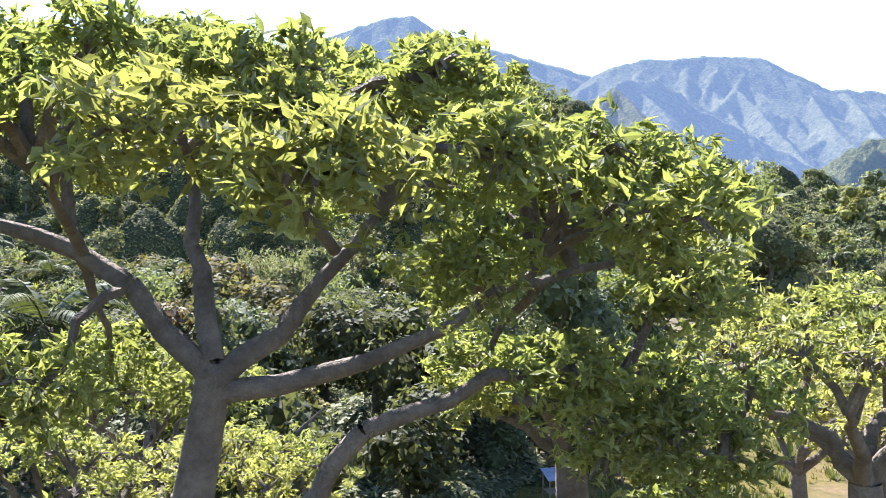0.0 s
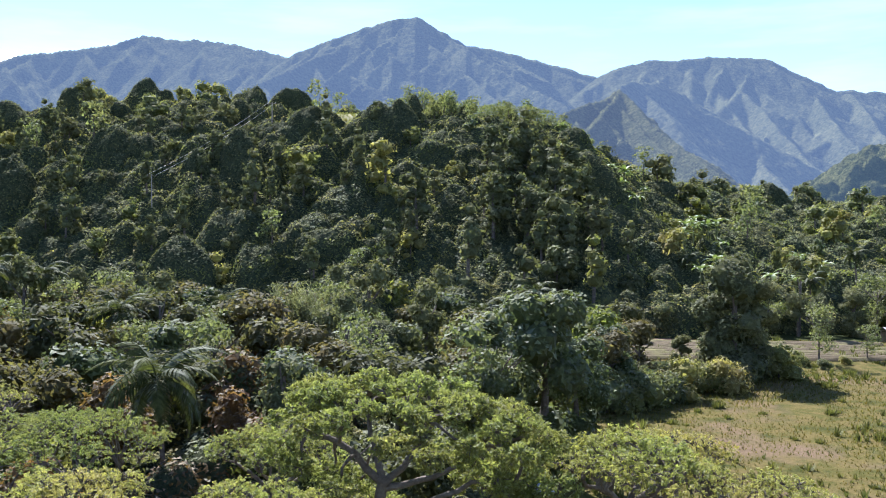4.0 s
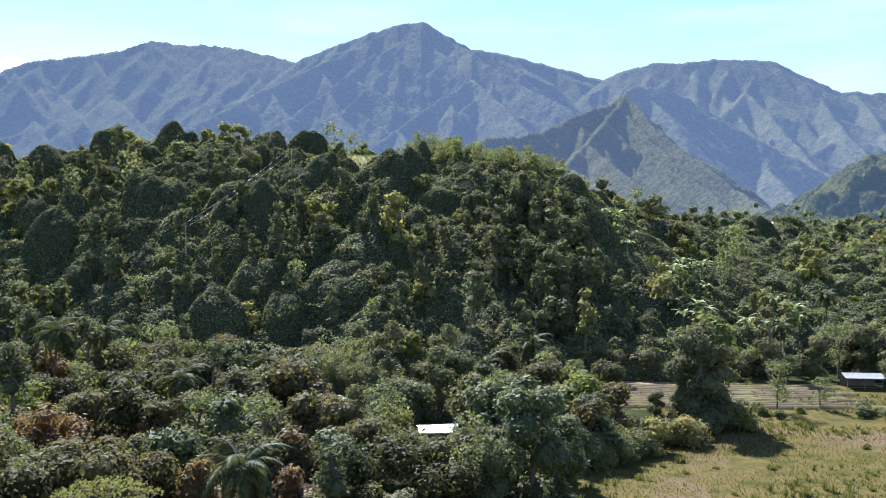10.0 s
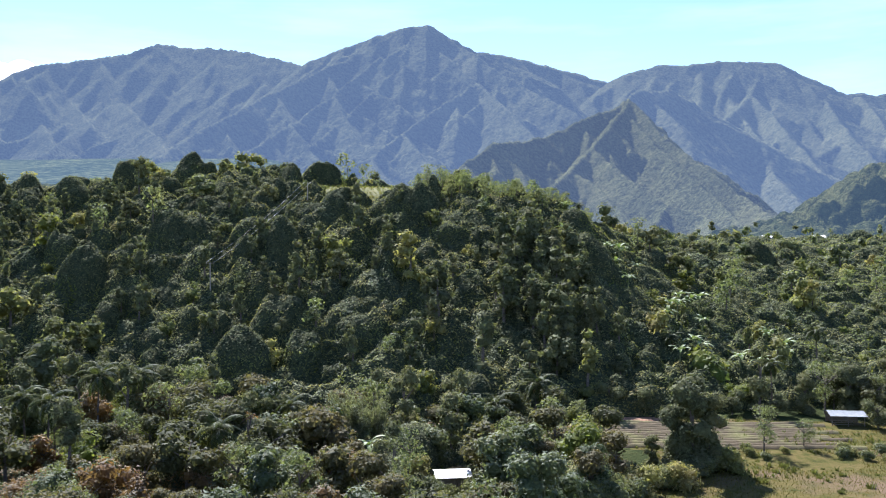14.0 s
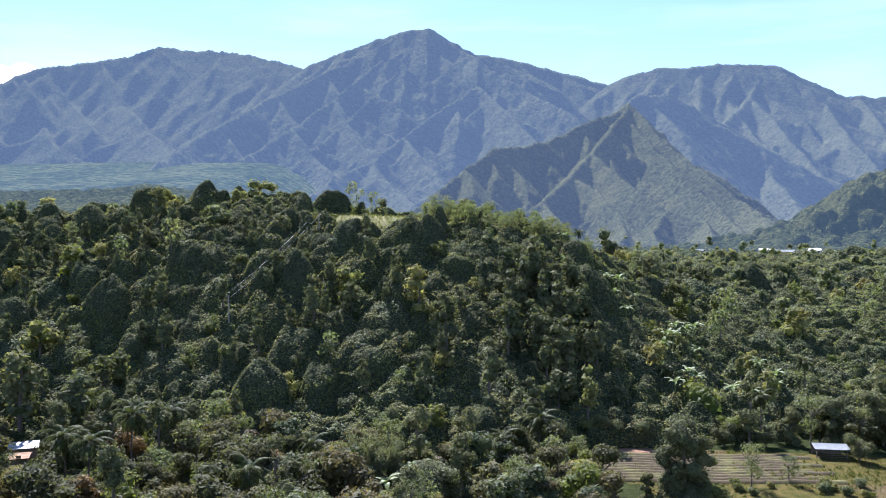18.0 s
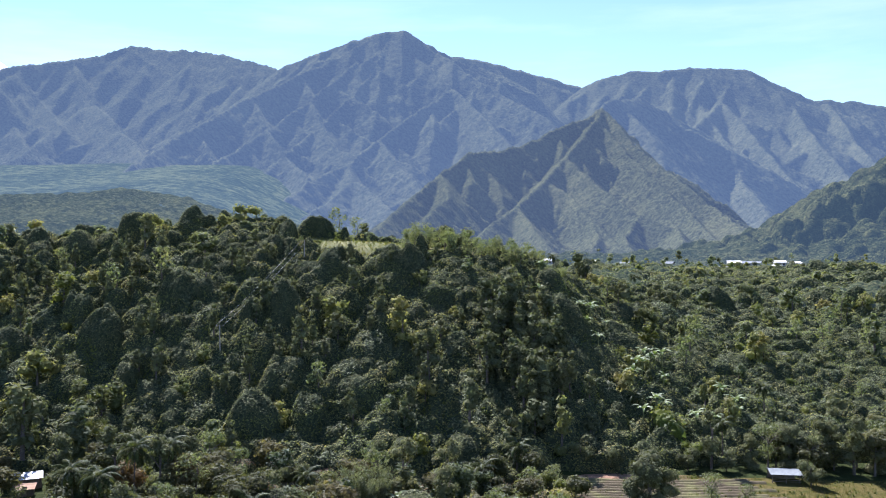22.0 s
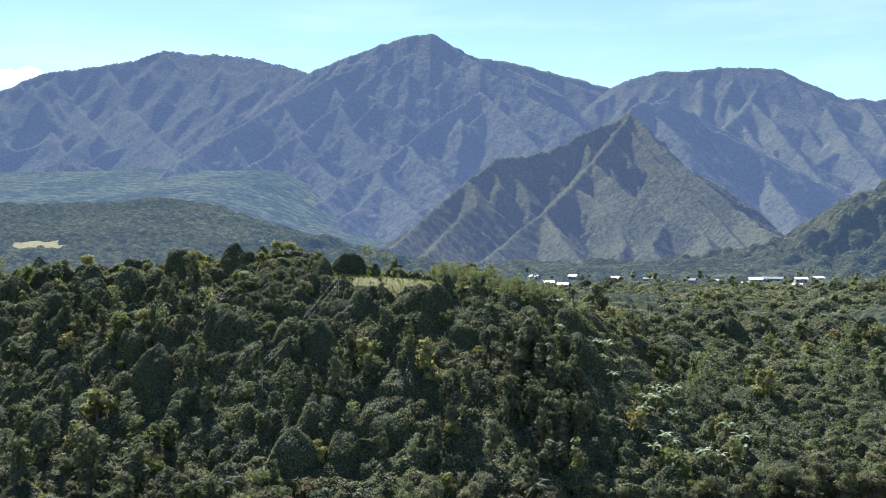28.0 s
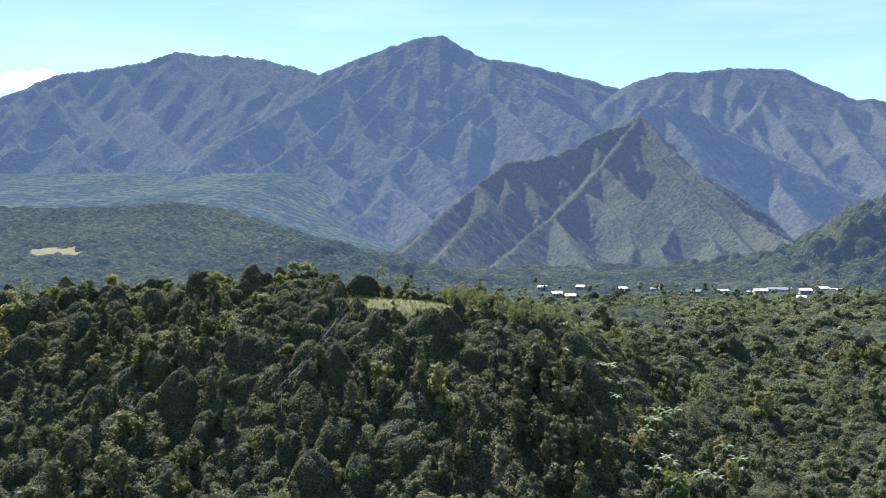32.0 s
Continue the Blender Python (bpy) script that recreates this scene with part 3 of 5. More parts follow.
def leaf_tris(rng, centre, out, size, spread, droop):
    """Leaf sprays of one triangle each, for trees that stand far off."""
    k = len(centre)
    nrm = unit(out + rng.normal(0, spread, (k, 3)))
    side = unit(np.cross(nrm, unit(rng.normal(0, 1, (k, 3)))))
    ahead = np.cross(side, nrm)
    ahead[:, 2] -= droop
    ahead = unit(ahead)
    s = size * rng.uniform(0.55, 1.4, (k, 1))
    V = np.stack([centre - side * s * 0.42 - ahead * s * 0.45, centre + side * s * 0.42 - ahead * s * 0.3, centre + ahead * s * 0.8], 1).reshape(-1, 3)
    return V, np.arange(k * 3).reshape(k, 3)


def crown(rng, lumps, radius, height, lift, leaves, size, lump_r=0.55, spread=0.45, core=0.66, flat=0.85, droop=0.0, tri=False):
    """A crown of leafy lumps: corners, quads of the leaves, triangles of the shaded inside."""
    L = []
    for k in range(lumps):
        a, u = rng.uniform(0, 2 * math.pi), rng.uniform(0, 1) ** 0.5
        zz = rng.uniform(-0.45, 0.5)
        w = math.sqrt(max(0.05, 1 - (zz * 1.5) ** 2))
        L.append((math.cos(a) * u * w * radius * 0.62, math.sin(a) * u * w * radius * 0.62, lift + zz * height, radius * lump_r * rng.uniform(0.7, 1.2)))
    L = np.array(L)
    vs, qs, ts, base = [], [], [], 0
    share = L[:, 3] ** 2 / (L[:, 3] ** 2).sum()
    for (x, y, z, r), w in zip(L, share):
        k = max(6, int(leaves * w))
        for share_, near, far, grow in ((0.34, 0.66, 0.9, 1.35), (0.66, 0.86, 1.1, 0.8)):
            m = max(4, int(k * share_))
            d = unit(rng.normal(0, 1, (m, 3)) + (0, 0, 0.35))
            c = np.array((x, y, z)) + d * r * rng.uniform(near, far, (m, 1)) * (1, 1, flat)
            if tri:
                v, q = leaf_tris(rng, c, d + (0, 0, 0.5), size * grow, spread, droop)
                ts.append(q + base)
            else:
                v, q = cards(rng, c, d + (0, 0, 0.5), size * grow, spread, droop=droop)
                qs.append(q + base)
            vs.append(v)
            base += len(v)
        if core:
            bv, bf = BALL
            v = np.array((x, y, z)) + bv * r * core * (1, 1, flat) * rng.uniform(0.82, 1.12, (len(bv), 1))
            vs.append(v)
            ts.append(bf + base)
            base += len(bv)
    return np.concatenate(vs), (np.concatenate(qs) if qs else np.zeros((0, 4), int)), (np.concatenate(ts) if ts else np.zeros((0, 3), int))


def limb(points, radii, sides=6):
    """A tapered tube along the points."""
    P = np.array(points, float)
    T = unit(np.gradient(P, axis=0))
    ref = np.where(np.abs(T[:, 2:3]) > 0.9, np.array([[1.0, 0, 0]]), np.array([[0, 0, 1.0]]))
    U = unit(np.cross(T, ref))
    W = np.cross(T, U)
    a = np.linspace(0, 2 * math.pi, sides, endpoint=False)
    V = (P[:, None] + np.asarray(radii, float)[:, None, None] * (np.cos(a)[None, :, None] * U[:, None] + np.sin(a)[None, :, None] * W[:, None])).reshape(-1, 3)
    Q = []
    for i in range(len(P) - 1):
        for j in range(sides):
            Q.append((i * sides + j, i * sides + (j + 1) % sides, (i + 1) * sides + (j + 1) % sides, (i + 1) * sides + j))
    return V, np.array(Q)


def merge(pieces):
    vs, qs, base = [], [], 0
    for v, q in pieces:
        vs.append(v)
        qs.append(np.asarray(q) + base)
        base += len(v)
    return np.concatenate(vs), np.concatenate(qs)


def simple_trunk(rng, height, r, limbs=3, reach=1.5):
    lean = rng.uniform(-0.3, 0.3, 2)
    pts = [(0, 0, -0.4), (lean[0] * 0.3, lean[1] * 0.3, height * 0.35), (lean[0], lean[1], height * 0.8)]
    pieces = [limb(pts, (r * 1.3, r, r * 0.5))]
    for k in range(limbs):
        a = rng.uniform(0, 6.28)
        s = np.array(pts[1]) * 0.4 + np.array(pts[2]) * 0.6
        e = s + np.array((math.cos(a) * reach, math.sin(a) * reach, height * 0.25))
        pieces.append(limb([s, (s + e) / 2 + (0, 0, 0.1), e], (r * 0.5, r * 0.35, r * 0.15), 5))
    return merge(pieces)


def variant(seed, kind, detail=1.0, most=9, tri=False):
    """One tree: crown corners, leaf quads, triangles, trunk corners and quads."""
    rng = np.random.default_rng(seed)
    k = detail ** 0.5
    n = 2.0 * detail if tri else detail
    g = (0.74 if detail < 1 else 0.9) if tri else 1.0
    if kind == "round":
        c = crown(rng, min(most, 8), 3.3, 4.6, 3.6, int(340 * n), g * 0.47 / k, 0.44, tri=tri)
        t = simple_trunk(rng, 5.2, 0.16)
    elif kind == "spread":
        c = crown(rng, min(most, 9), 4.2, 3.2, 4.4, int(370 * n), g * 0.48 / k, 0.40, flat=0.75, tri=tri)
        t = simple_trunk(rng, 6.2, 0.18, 4, 2.2)
    elif kind == "tall":
        c = crown(rng, min(most, 9), 2.7, 8.0, 5.4, int(400 * n), g * 0.46 / k, 0.5, tri=tri)
        t = simple_trunk(rng, 8.5, 0.2)
    elif kind == "column":
        c = crown(rng, min(most + 2, 8), 1.35, 9.0, 5.0, int(270 * n), g * 0.42 / k, 0.95, droop=0.6, tri=tri)
        t = simple_trunk(rng, 9, 0.2, 1, 0.5)
    elif kind == "full":
        c = crown(rng, 15, 3.0, 8.6, 4.6, int(520 * n), g * 0.58 / k, 0.48, core=0.84, droop=0.3, tri=tri)
        t = simple_trunk(rng, 8.0, 0.24)
    elif kind == "mound":
        c = crown(rng, min(most, 7), 3.4, 2.4, 1.7, int(310 * n), g * 0.44 / k, 0.44, flat=0.9, droop=0.3, tri=tri)
        t = simple_trunk(rng, 2.6, 0.14)
    else:
        c = crown(rng, min(most, 9), 2.9, 4.8, 4.8, int(340 * n), g * 0.36 / k, 0.45, core=0.0, spread=0.9, tri=tri)
        t = simple_trunk(rng, 7.0, 0.13, 6, 1.9)
    if detail < 1:
        t = (t[0][:18], t[1][:12])
    return (*c, *t)


def stand(name, trees, variants, mats, label, category, trunks=True):
    """Many trees joined: rows of (x, y, z, scale, turn, variant, tint, material)."""
    vs, qs, ts, tn, mq, mt, base = [], [], [], [], [], [], 0
    for x, y, z, s, turn, k, tint, mi in trees:
        cv, cq, ct, tv, tq = variants[k]
        c, sn = math.cos(turn) * s, math.sin(turn) * s
        R = np.array(((c, sn, 0), (-sn, c, 0), (0, 0, s)))
        groups = [(cv, cq, ct, mi)]
        if trunks:
            groups.append((tv, tq, None, 0))
        for v, q, t, m in groups:
            vs.append(v @ R + (x, y, z))
            if len(q):
                qs.append(q + base)
                mq.append(np.full(len(q), m))
            if t is not None and len(t):
                ts.append(t + base)
                mt.append(np.full(len(t), m))
            tn.append(np.full(len(v), tint))
            base += len(v)
    me = mesh_arrays(name, np.concatenate(vs), np.concatenate(qs) if qs else None, np.concatenate(ts) if ts else None, mats, np.concatenate(tn),
                     mat_index=np.concatenate(mq + mt))
    ob = new(name, me)
    return tagged(ob, label, category, kind="stuff")


FOREST_MATS = (bark, leaf_forest, leaf_dark, leaf_pale, leaf_lime, leaf_rust)
KINDS = ("round", "round", "round", "spread", "spread", "tall", "tall", "column", "column", "mound", "mound", "airy", "airy", "round")
VARIANTS = [variant(100 + i, k, 0.46, 8, True) for i, k in enumerate(KINDS)]
FAR_VARIANTS = [variant(300 + i, k, 0.14, 3, True) for i, k in enumerate(KINDS)]
BY_KIND = {}
for i, k in enumerate(KINDS):
    BY_KIND.setdefault(k, []).append(i)


def scatter(seed, x0, x1, y0, y1, cell, keep):
    """Jittered places over a stretch of the plan."""
    rng = np.random.default_rng(seed)
    X, Y = np.meshgrid(np.arange(x0, x1, cell), np.arange(y0, y1, cell))
    X = X.ravel() + rng.uniform(-0.48, 0.48, X.size) * cell
    Y = Y.ravel() + rng.uniform(-0.48, 0.48, Y.size) * cell
    m = keep(X, Y)
    return X[m], Y[m]


def in_sector(x, y, margin=0.0):
    """The wedge of land that lies open to the south."""
    return np.abs(x + 4) < 0.60 * (y + 92) + 8 + margin


def clearing(x, y):
    """Ground kept free for the field, the huts and the yards."""
    free = (x > 21) & (x < 74) & (y > 86) & (y < 119)
    free |= (np.abs(x + 2.3) < 3.8) & (y > 57) & (y < 78)
    free |= (np.abs(x + 88 - 0.3 * (112 - y)) < 6) & (y > 94) & (y < 119)
    free |= (np.abs(x - 66) < 7) & (np.abs(y - 113) < 6)
    return free


def wooded(x, y):
    return ~pasture_mask(x, y) & ~meadow_mask(x, y) & ~clearing(x, y)


def pick_kind(rng, x, y):
    n = float(vnoise(x, y, 22, 77))
    u = rng.random()
    if n > 0.6:
        w = (("tall", 0.30), ("column", 0.28), ("mound", 0.22), ("round", 0.2))
    elif n < 0.35:
        w = (("round", 0.35), ("spread", 0.3), ("airy", 0.12), ("mound", 0.23))
    else:
        w = (("round", 0.42), ("spread", 0.18), ("tall", 0.12), ("mound", 0.20), ("column", 0.08))
    for k, p in w:
        if u < p:
            return k
        u -= p
    return "round"


def forest_rows(seed, X, Y, lo=0.7, hi=1.25, low=0.0):
    rng = np.random.default_rng(seed)
    Z = land(X, Y)
    crest = np.interp(X, CREST_X, CREST_Y)
    rows = []
    for x, y, z, cy in zip(X, Y, Z, crest):
        k = pick_kind(rng, x, y)
        size = lo + (hi - lo) * rng.random() ** 1.3
        size *= 1.35 if rng.random() < 0.08 else 1.0
        size *= 0.62 + 0.85 * float(vnoise(x, y, 17, 63))
        u = rng.random()
        shade = float(vnoise(x, y, 15, 88)) + 0.25 * (float(vnoise(x, y, 6, 89)) - 0.5)
        if shade > 0.645:
            mi = 2 if u < 0.85 else 1
            k, size = (rng.choice(("tall", "column", "round")) if u < 0.6 else k), size * 1.0
        else:
            mi = 2 if k in ("column", "tall") and u < 0.6 else 1 if u < 0.72 else 3 if u < 0.9 else 4
        near_top = abs(y - cy) < 22 and -45 < x < 40
        flank = x > 24 + 0.12 * (y - 150) and y > 150
        gully = (x - 17) ** 2 / 150 + (y - 150) ** 2 / 420 < 1 or (x - 118) ** 2 / 900 + (y - 330) ** 2 / 500 < 1
        # shade of the gully put in as dark leaves on taller trees
        if gully:
            k, mi, size = rng.choice(("tall", "column", "tall")), 2, size * 1.45
        elif near_top and u < 0.75:
            k, mi, size = "airy", 3, size * 0.95
        elif abs(y - cy) < 16 and k in ("column", "tall"):
            k = "round"
        elif flank and u < 0.6:
            k, mi, size = rng.choice(("mound", "mound", "airy", "round")), 4 if u < 0.28 else 3 if u < 0.44 else 1, size * 0.85
        if rng.random() < low:
            k, size = rng.choice(("mound", "mound", "round")), size * 1.25
        if x > 62 and 116 < y < 152:
            mi = 2 if u < 0.8 else 1
        if k == "airy":
            mi = 3
        if k in ("column", "tall") and mi == 4:
            mi = 1
        if -52 < x < 34 and cy - 42 < y < cy - 2:
            size *= 0.74
        vi = int(rng.choice(BY_KIND[k]))
        rows.append((x, y, z - 0.25, size, rng.uniform(0, 6.28), vi, rng.random(), mi))
    return rows


def hill_keep(x, y):
    fy = np.interp(x, FOOT_X, FOOT_Y)
    return in_sector(x, y, 6) & wooded(x, y) & (y > fy - 1) & ((y < np.interp(x, CREST_X, CREST_Y) + 24) | (x > 30))


rng = np.random.default_rng(17)
GULLY_ROWS = []
# dark leaves here stand for the shade of the steep gully
for k in range(46):
    x, y = rng.uniform(8, 29), rng.uniform(134, 170)
    GULLY_ROWS.append((x, y, float(land(x, y)) - 0.3, rng.uniform(1.1, 1.6), rng.uniform(0, 6.28), int(rng.choice(BY_KIND["column"] + BY_KIND["tall"])), rng.random() * 0.4, 2))
for k in range(120):
    x, y = rng.uniform(-150, 20), rng.uniform(128, 225)
    if np.interp(x, FOOT_X, FOOT_Y) + 8 < y < np.interp(x, CREST_X, CREST_Y) - 24 and wooded(x, y):
        GULLY_ROWS.append((x, y, float(land(x, y)) - 0.3, rng.uniform(0.8, 1.25), rng.uniform(0, 6.28), int(rng.choice(BY_KIND["column"])), rng.random() * 0.4, 2))
for k in range(60):
    x, y = rng.uniform(-56, 16), rng.uniform(196, 232)
    if meadow_mask(x, y):
        GULLY_ROWS.append((x, y, float(land(x, y)) - 0.2, rng.uniform(0.2, 0.5), rng.uniform(0, 6.28), int(rng.choice(BY_KIND["airy"] + BY_KIND["mound"])), rng.random(), int(rng.choice((1, 3, 3, 4)))))
for k in range(64):
    x = rng.uniform(-14, 36)
    y = float(np.interp(x, CREST_X, CREST_Y)) + rng.uniform(-10, 10)
    GULLY_ROWS.append((x, y, float(land(x, y)) - 0.2, rng.uniform(0.6, 1.0), rng.uniform(0, 6.28), int(rng.choice(BY_KIND["airy"])), rng.random(), 3))
HX, HY = scatter(11, -230, 220, 95, 262, 12.5, hill_keep)
stand("hillside_forest", forest_rows(12, HX, HY, 0.8, 1.4) + GULLY_ROWS, VARIANTS, FOREST_MATS, "tall mixed green trees rising out of the hillside canopy", "forest")


BLANKET_MATS = (creeper_mat, leaf_forest, leaf_dark, leaf_pale, leaf_lime, leaf_rust, leaf_olive)


def crowns(x, y, cell, seed, low, high, tall, power=0.5):
    """Draped crowns, one in each jittered cell: height over the ground, and the crown's own number in 0..1."""
    ix, iy = np.floor(x / cell).astype(np.int64), np.floor(y / cell).astype(np.int64)
    best, own = np.zeros(np.shape(x)), np.zeros(np.shape(x))
    for dx in (-1, 0, 1):
        for dy in (-1, 0, 1):
            jx, jy = ix + dx, iy + dy
            cx = (jx + 0.1 + 0.8 * lattice(jx, jy, seed)) * cell
            cy = (jy + 0.1 + 0.8 * lattice(jx, jy, seed + 1)) * cell
            u, v = lattice(jx, jy, seed + 2), lattice(jx, jy, seed + 3)
            r = cell * (low + (high - low) * u)
            d2 = ((x - cx) ** 2 + (y - cy) ** 2) / (r * r)
            h = tall * (0.35 + 0.65 * v) * (0.6 + 0.4 * u) * np.clip(1 - d2, 0, 1) ** power
            own = np.where(h > best, v * 0.7 + 0.3 * u, own)
            best = np.maximum(best, h)
    return best, own


def shaded_hollow(x, y):
    """Steep shady hollows of crowded tall trees, their shade put in as dark leaves."""
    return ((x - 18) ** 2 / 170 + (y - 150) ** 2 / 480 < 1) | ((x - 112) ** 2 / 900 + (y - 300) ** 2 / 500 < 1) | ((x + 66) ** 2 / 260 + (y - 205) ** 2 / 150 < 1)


def draped(x, y):
    """Top of the vine-draped canopy over the ground, and the number of the crown that makes it."""
    wx = x + (fnoise(x, y, 6.0, 121, 3) - 0.5) * 4.6
    wy = y + (fnoise(x, y, 6.0, 122, 3) - 0.5) * 4.6
    patch, gap = fnoise(x, y, 34, 123, 2), fnoise(x, y, 12, 124, 2)
    big, ob_ = crowns(wx, wy, 12.5, 131, 0.26, 0.52, 12.0, 0.42)
    mid, om = crowns(wx, wy, 6.4, 141, 0.34, 0.70, 6.2, 0.42)
    low, ol = crowns(wx, wy, 3.2, 151, 0.4, 0.75, 3.0)
    tower, ot = crowns(wx, wy, 11.0, 161, 0.12, 0.22, 9.0, 0.3)
    big, mid = big * ease((patch - 0.34) * 6), mid * (0.3 + 0.7 * ease((gap - 0.40) * 8))
    tower = tower * ease((patch - 0.3) * 5)
    flank = ease((x - 26 - 0.12 * (y - 150)) / 14) * ease((y - 140) / 14) * ease((250 - y) / 20)
    hollow = shaded_hollow(x, y)
    H, own = 0.6 + low, ol
    for h, o in ((mid, om), (big, ob_), (tower, ot)):
        h = h * (1 - 0.55 * flank) * np.where(hollow, 1.2, 1.0)
        own = np.where(h > H, o, own)
        H = np.maximum(H, h)
    lobe, _ = crowns(wx, wy, 3.1, 191, 0.4, 0.85, 1.2, 0.4)
    H = H * (0.74 + 0.5 * fnoise(x, y, 4.2, 192, 3)) + lobe * np.clip(H * 0.4, 0.3, 1.0)
    return H, own


def blanket(name, x0, x1, y0, y1, step, keep, leaves, size, seed, label, lift=1.0, tones=None):
    """A continuous canopy: the draped surface, and leaf sprays all over it."""
    rng = np.random.default_rng(seed)
    xs, ys = np.arange(x0, x1, step), np.arange(y0, y1, step)
    X, Y = np.meshgrid(xs, ys)
    H, own = draped(X, Y)
    inside = keep(X, Y)
    soft = inside.astype(float)
    for _ in range(max(2, round(2.4 / step))):
        grown = np.pad(soft, 1, mode="edge")
        soft = (grown[1:-1, :-2] + grown[1:-1, 2:] + grown[:-2, 1:-1] + grown[2:, 1:-1] + soft) / 5
    Z = land(X, Y) - 0.4 + H * lift * np.sqrt(np.clip(soft * 2 - 1, 0, 1)) - np.where(inside, 0, 0.6)
    V = np.stack([X, Y, Z], -1)
    n = len(xs)
    i = (np.arange(len(ys) - 1)[:, None] * n + np.arange(n - 1)[None, :]).ravel()
    Q = np.stack([i, i + 1, i + n + 1, i + n], -1)
    ok = inside.ravel()[Q].any(1)
    Q = Q[ok]
    P = V.reshape(-1, 3)
    d1, d2 = P[Q[:, 2]] - P[Q[:, 0]], P[Q[:, 3]] - P[Q[:, 1]]
    N = np.cross(d1, d2)
    area = np.linalg.norm(N, axis=1) * 0.5
    N = unit(N)
    pick = rng.choice(len(Q), leaves, p=area / area.sum())
    a, b = rng.random((leaves, 1)), rng.random((leaves, 1))
    C = (P[Q[pick, 0]] * (1 - a) + P[Q[pick, 1]] * a) * (1 - b) + (P[Q[pick, 3]] * (1 - a) + P[Q[pick, 2]] * a) * b
    flatness = np.clip(N[pick][:, 2:3], 0, 1)
    C = C + N[pick] * rng.uniform(-0.25, 0.75, (leaves, 1)) * size * (0.5 + flatness)
    lv, lt = leaf_tris(rng, C, N[pick] + (0, 0, 0.3) + flatness * (0, 0, 0.6), size, 0.45, 0.2)
    own_q = own.ravel()[Q[:, 0]]
    cx, cy = P[Q[:, 0], 0], P[Q[:, 0], 1]
    tone = own_q + 0.5 * (fnoise(cx, cy, 26, 171, 2) - 0.5)
    flank = (cx > 26 + 0.12 * (cy - 150)) & (cy > 140)
    mat = np.where(tone > 0.72, 2, np.where(tone > 0.34, 1, np.where(tone > 0.2, 3, 4)))
    mat = np.where(flank & (tone < 0.7), np.where(own_q * 7 % 1 < 0.5, 4, np.where(own_q * 7 % 1 < 0.85, 3, 1)), mat)
    # light-dark contrast put into the leaves: tall crowns dark, low growth light
    tall = H.ravel()[Q[:, 0]] + 2.0 * (fnoise(cx, cy, 9, 172, 2) - 0.5)
    mat = np.where((tall > 6.2) & (mat != 4), 2, np.where((tall < 3.0) & (mat == 2), 1, mat))
    # shade of the hollows, put in as the dark leaf material
    mat = np.where(shaded_hollow(cx, cy), 2, mat)
    if tones:
        mat = tones(cx, cy, own_q)
    tint = np.concatenate([own.ravel(), np.repeat((own_q * 3.7 % 1)[pick] * 0.8 + 0.2 * rng.random(leaves), 3)])
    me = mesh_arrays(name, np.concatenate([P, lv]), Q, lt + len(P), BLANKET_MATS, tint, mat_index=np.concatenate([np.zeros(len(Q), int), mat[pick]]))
    return tagged(new(name, me), label, "forest", kind="stuff")


def hill_cover(x, y):
    return in_sector(x, y, 8) & wooded(x, y) & (y > np.interp(x, FOOT_X, FOOT_Y) + (fnoise(x, y, 8, 181, 2) - 0.5) * 9)


blanket("hillside_canopy", -205, 190, 104, 256, 0.78, hill_cover, 560000, 0.40, 185, "continuous vine-draped canopy of green trees over the hillside")
blanket("valley_canopy", -300, 330, 255, 440, 1.7, lambda x, y: in_sector(x, y, 8) & wooded(x, y) & (fnoise(x, y, 40, 76, 2) < 0.63), 210000, 0.72, 186, "green thickets and groves on the valley floor", 0.62)


def valley_keep(x, y):
    return in_sector(x, y, 6) & wooded(x, y) & ~((x < -60) & (y > 315))


VX, VY = scatter(13, -420, 420, 300, 560, 17.0, valley_keep)
stand("valley_forest", forest_rows(14, VX, VY, 0.6, 1.05, 0.6), FAR_VARIANTS, FOREST_MATS, "green forest on the valley floor and low hills", "forest", trunks=False)


VILLAGE = ((47, 523, 8, 6, 0), (54, 496, 9, 6, 0), (62, 480, 9, 6, 0), (75, 527, 8, 6, 0), (104, 525, 8, 6, 0), (132, 547, 8, 6, 1), (149, 494, 9, 7, 1), (188, 568, 10, 7, 0), (191, 491, 11, 7, 0),
           (216, 528, 19, 10, 1), (251, 610, 12, 8, 2), (222, 494, 10, 7, 0), (202, 448, 7, 5, 0), (256, 549, 10, 7, 0), (278, 580, 15, 8, 0), (212, 449, 7, 5, 0), (-29, 640, 16, 9, 1), (209, 566, 8, 6, 0))


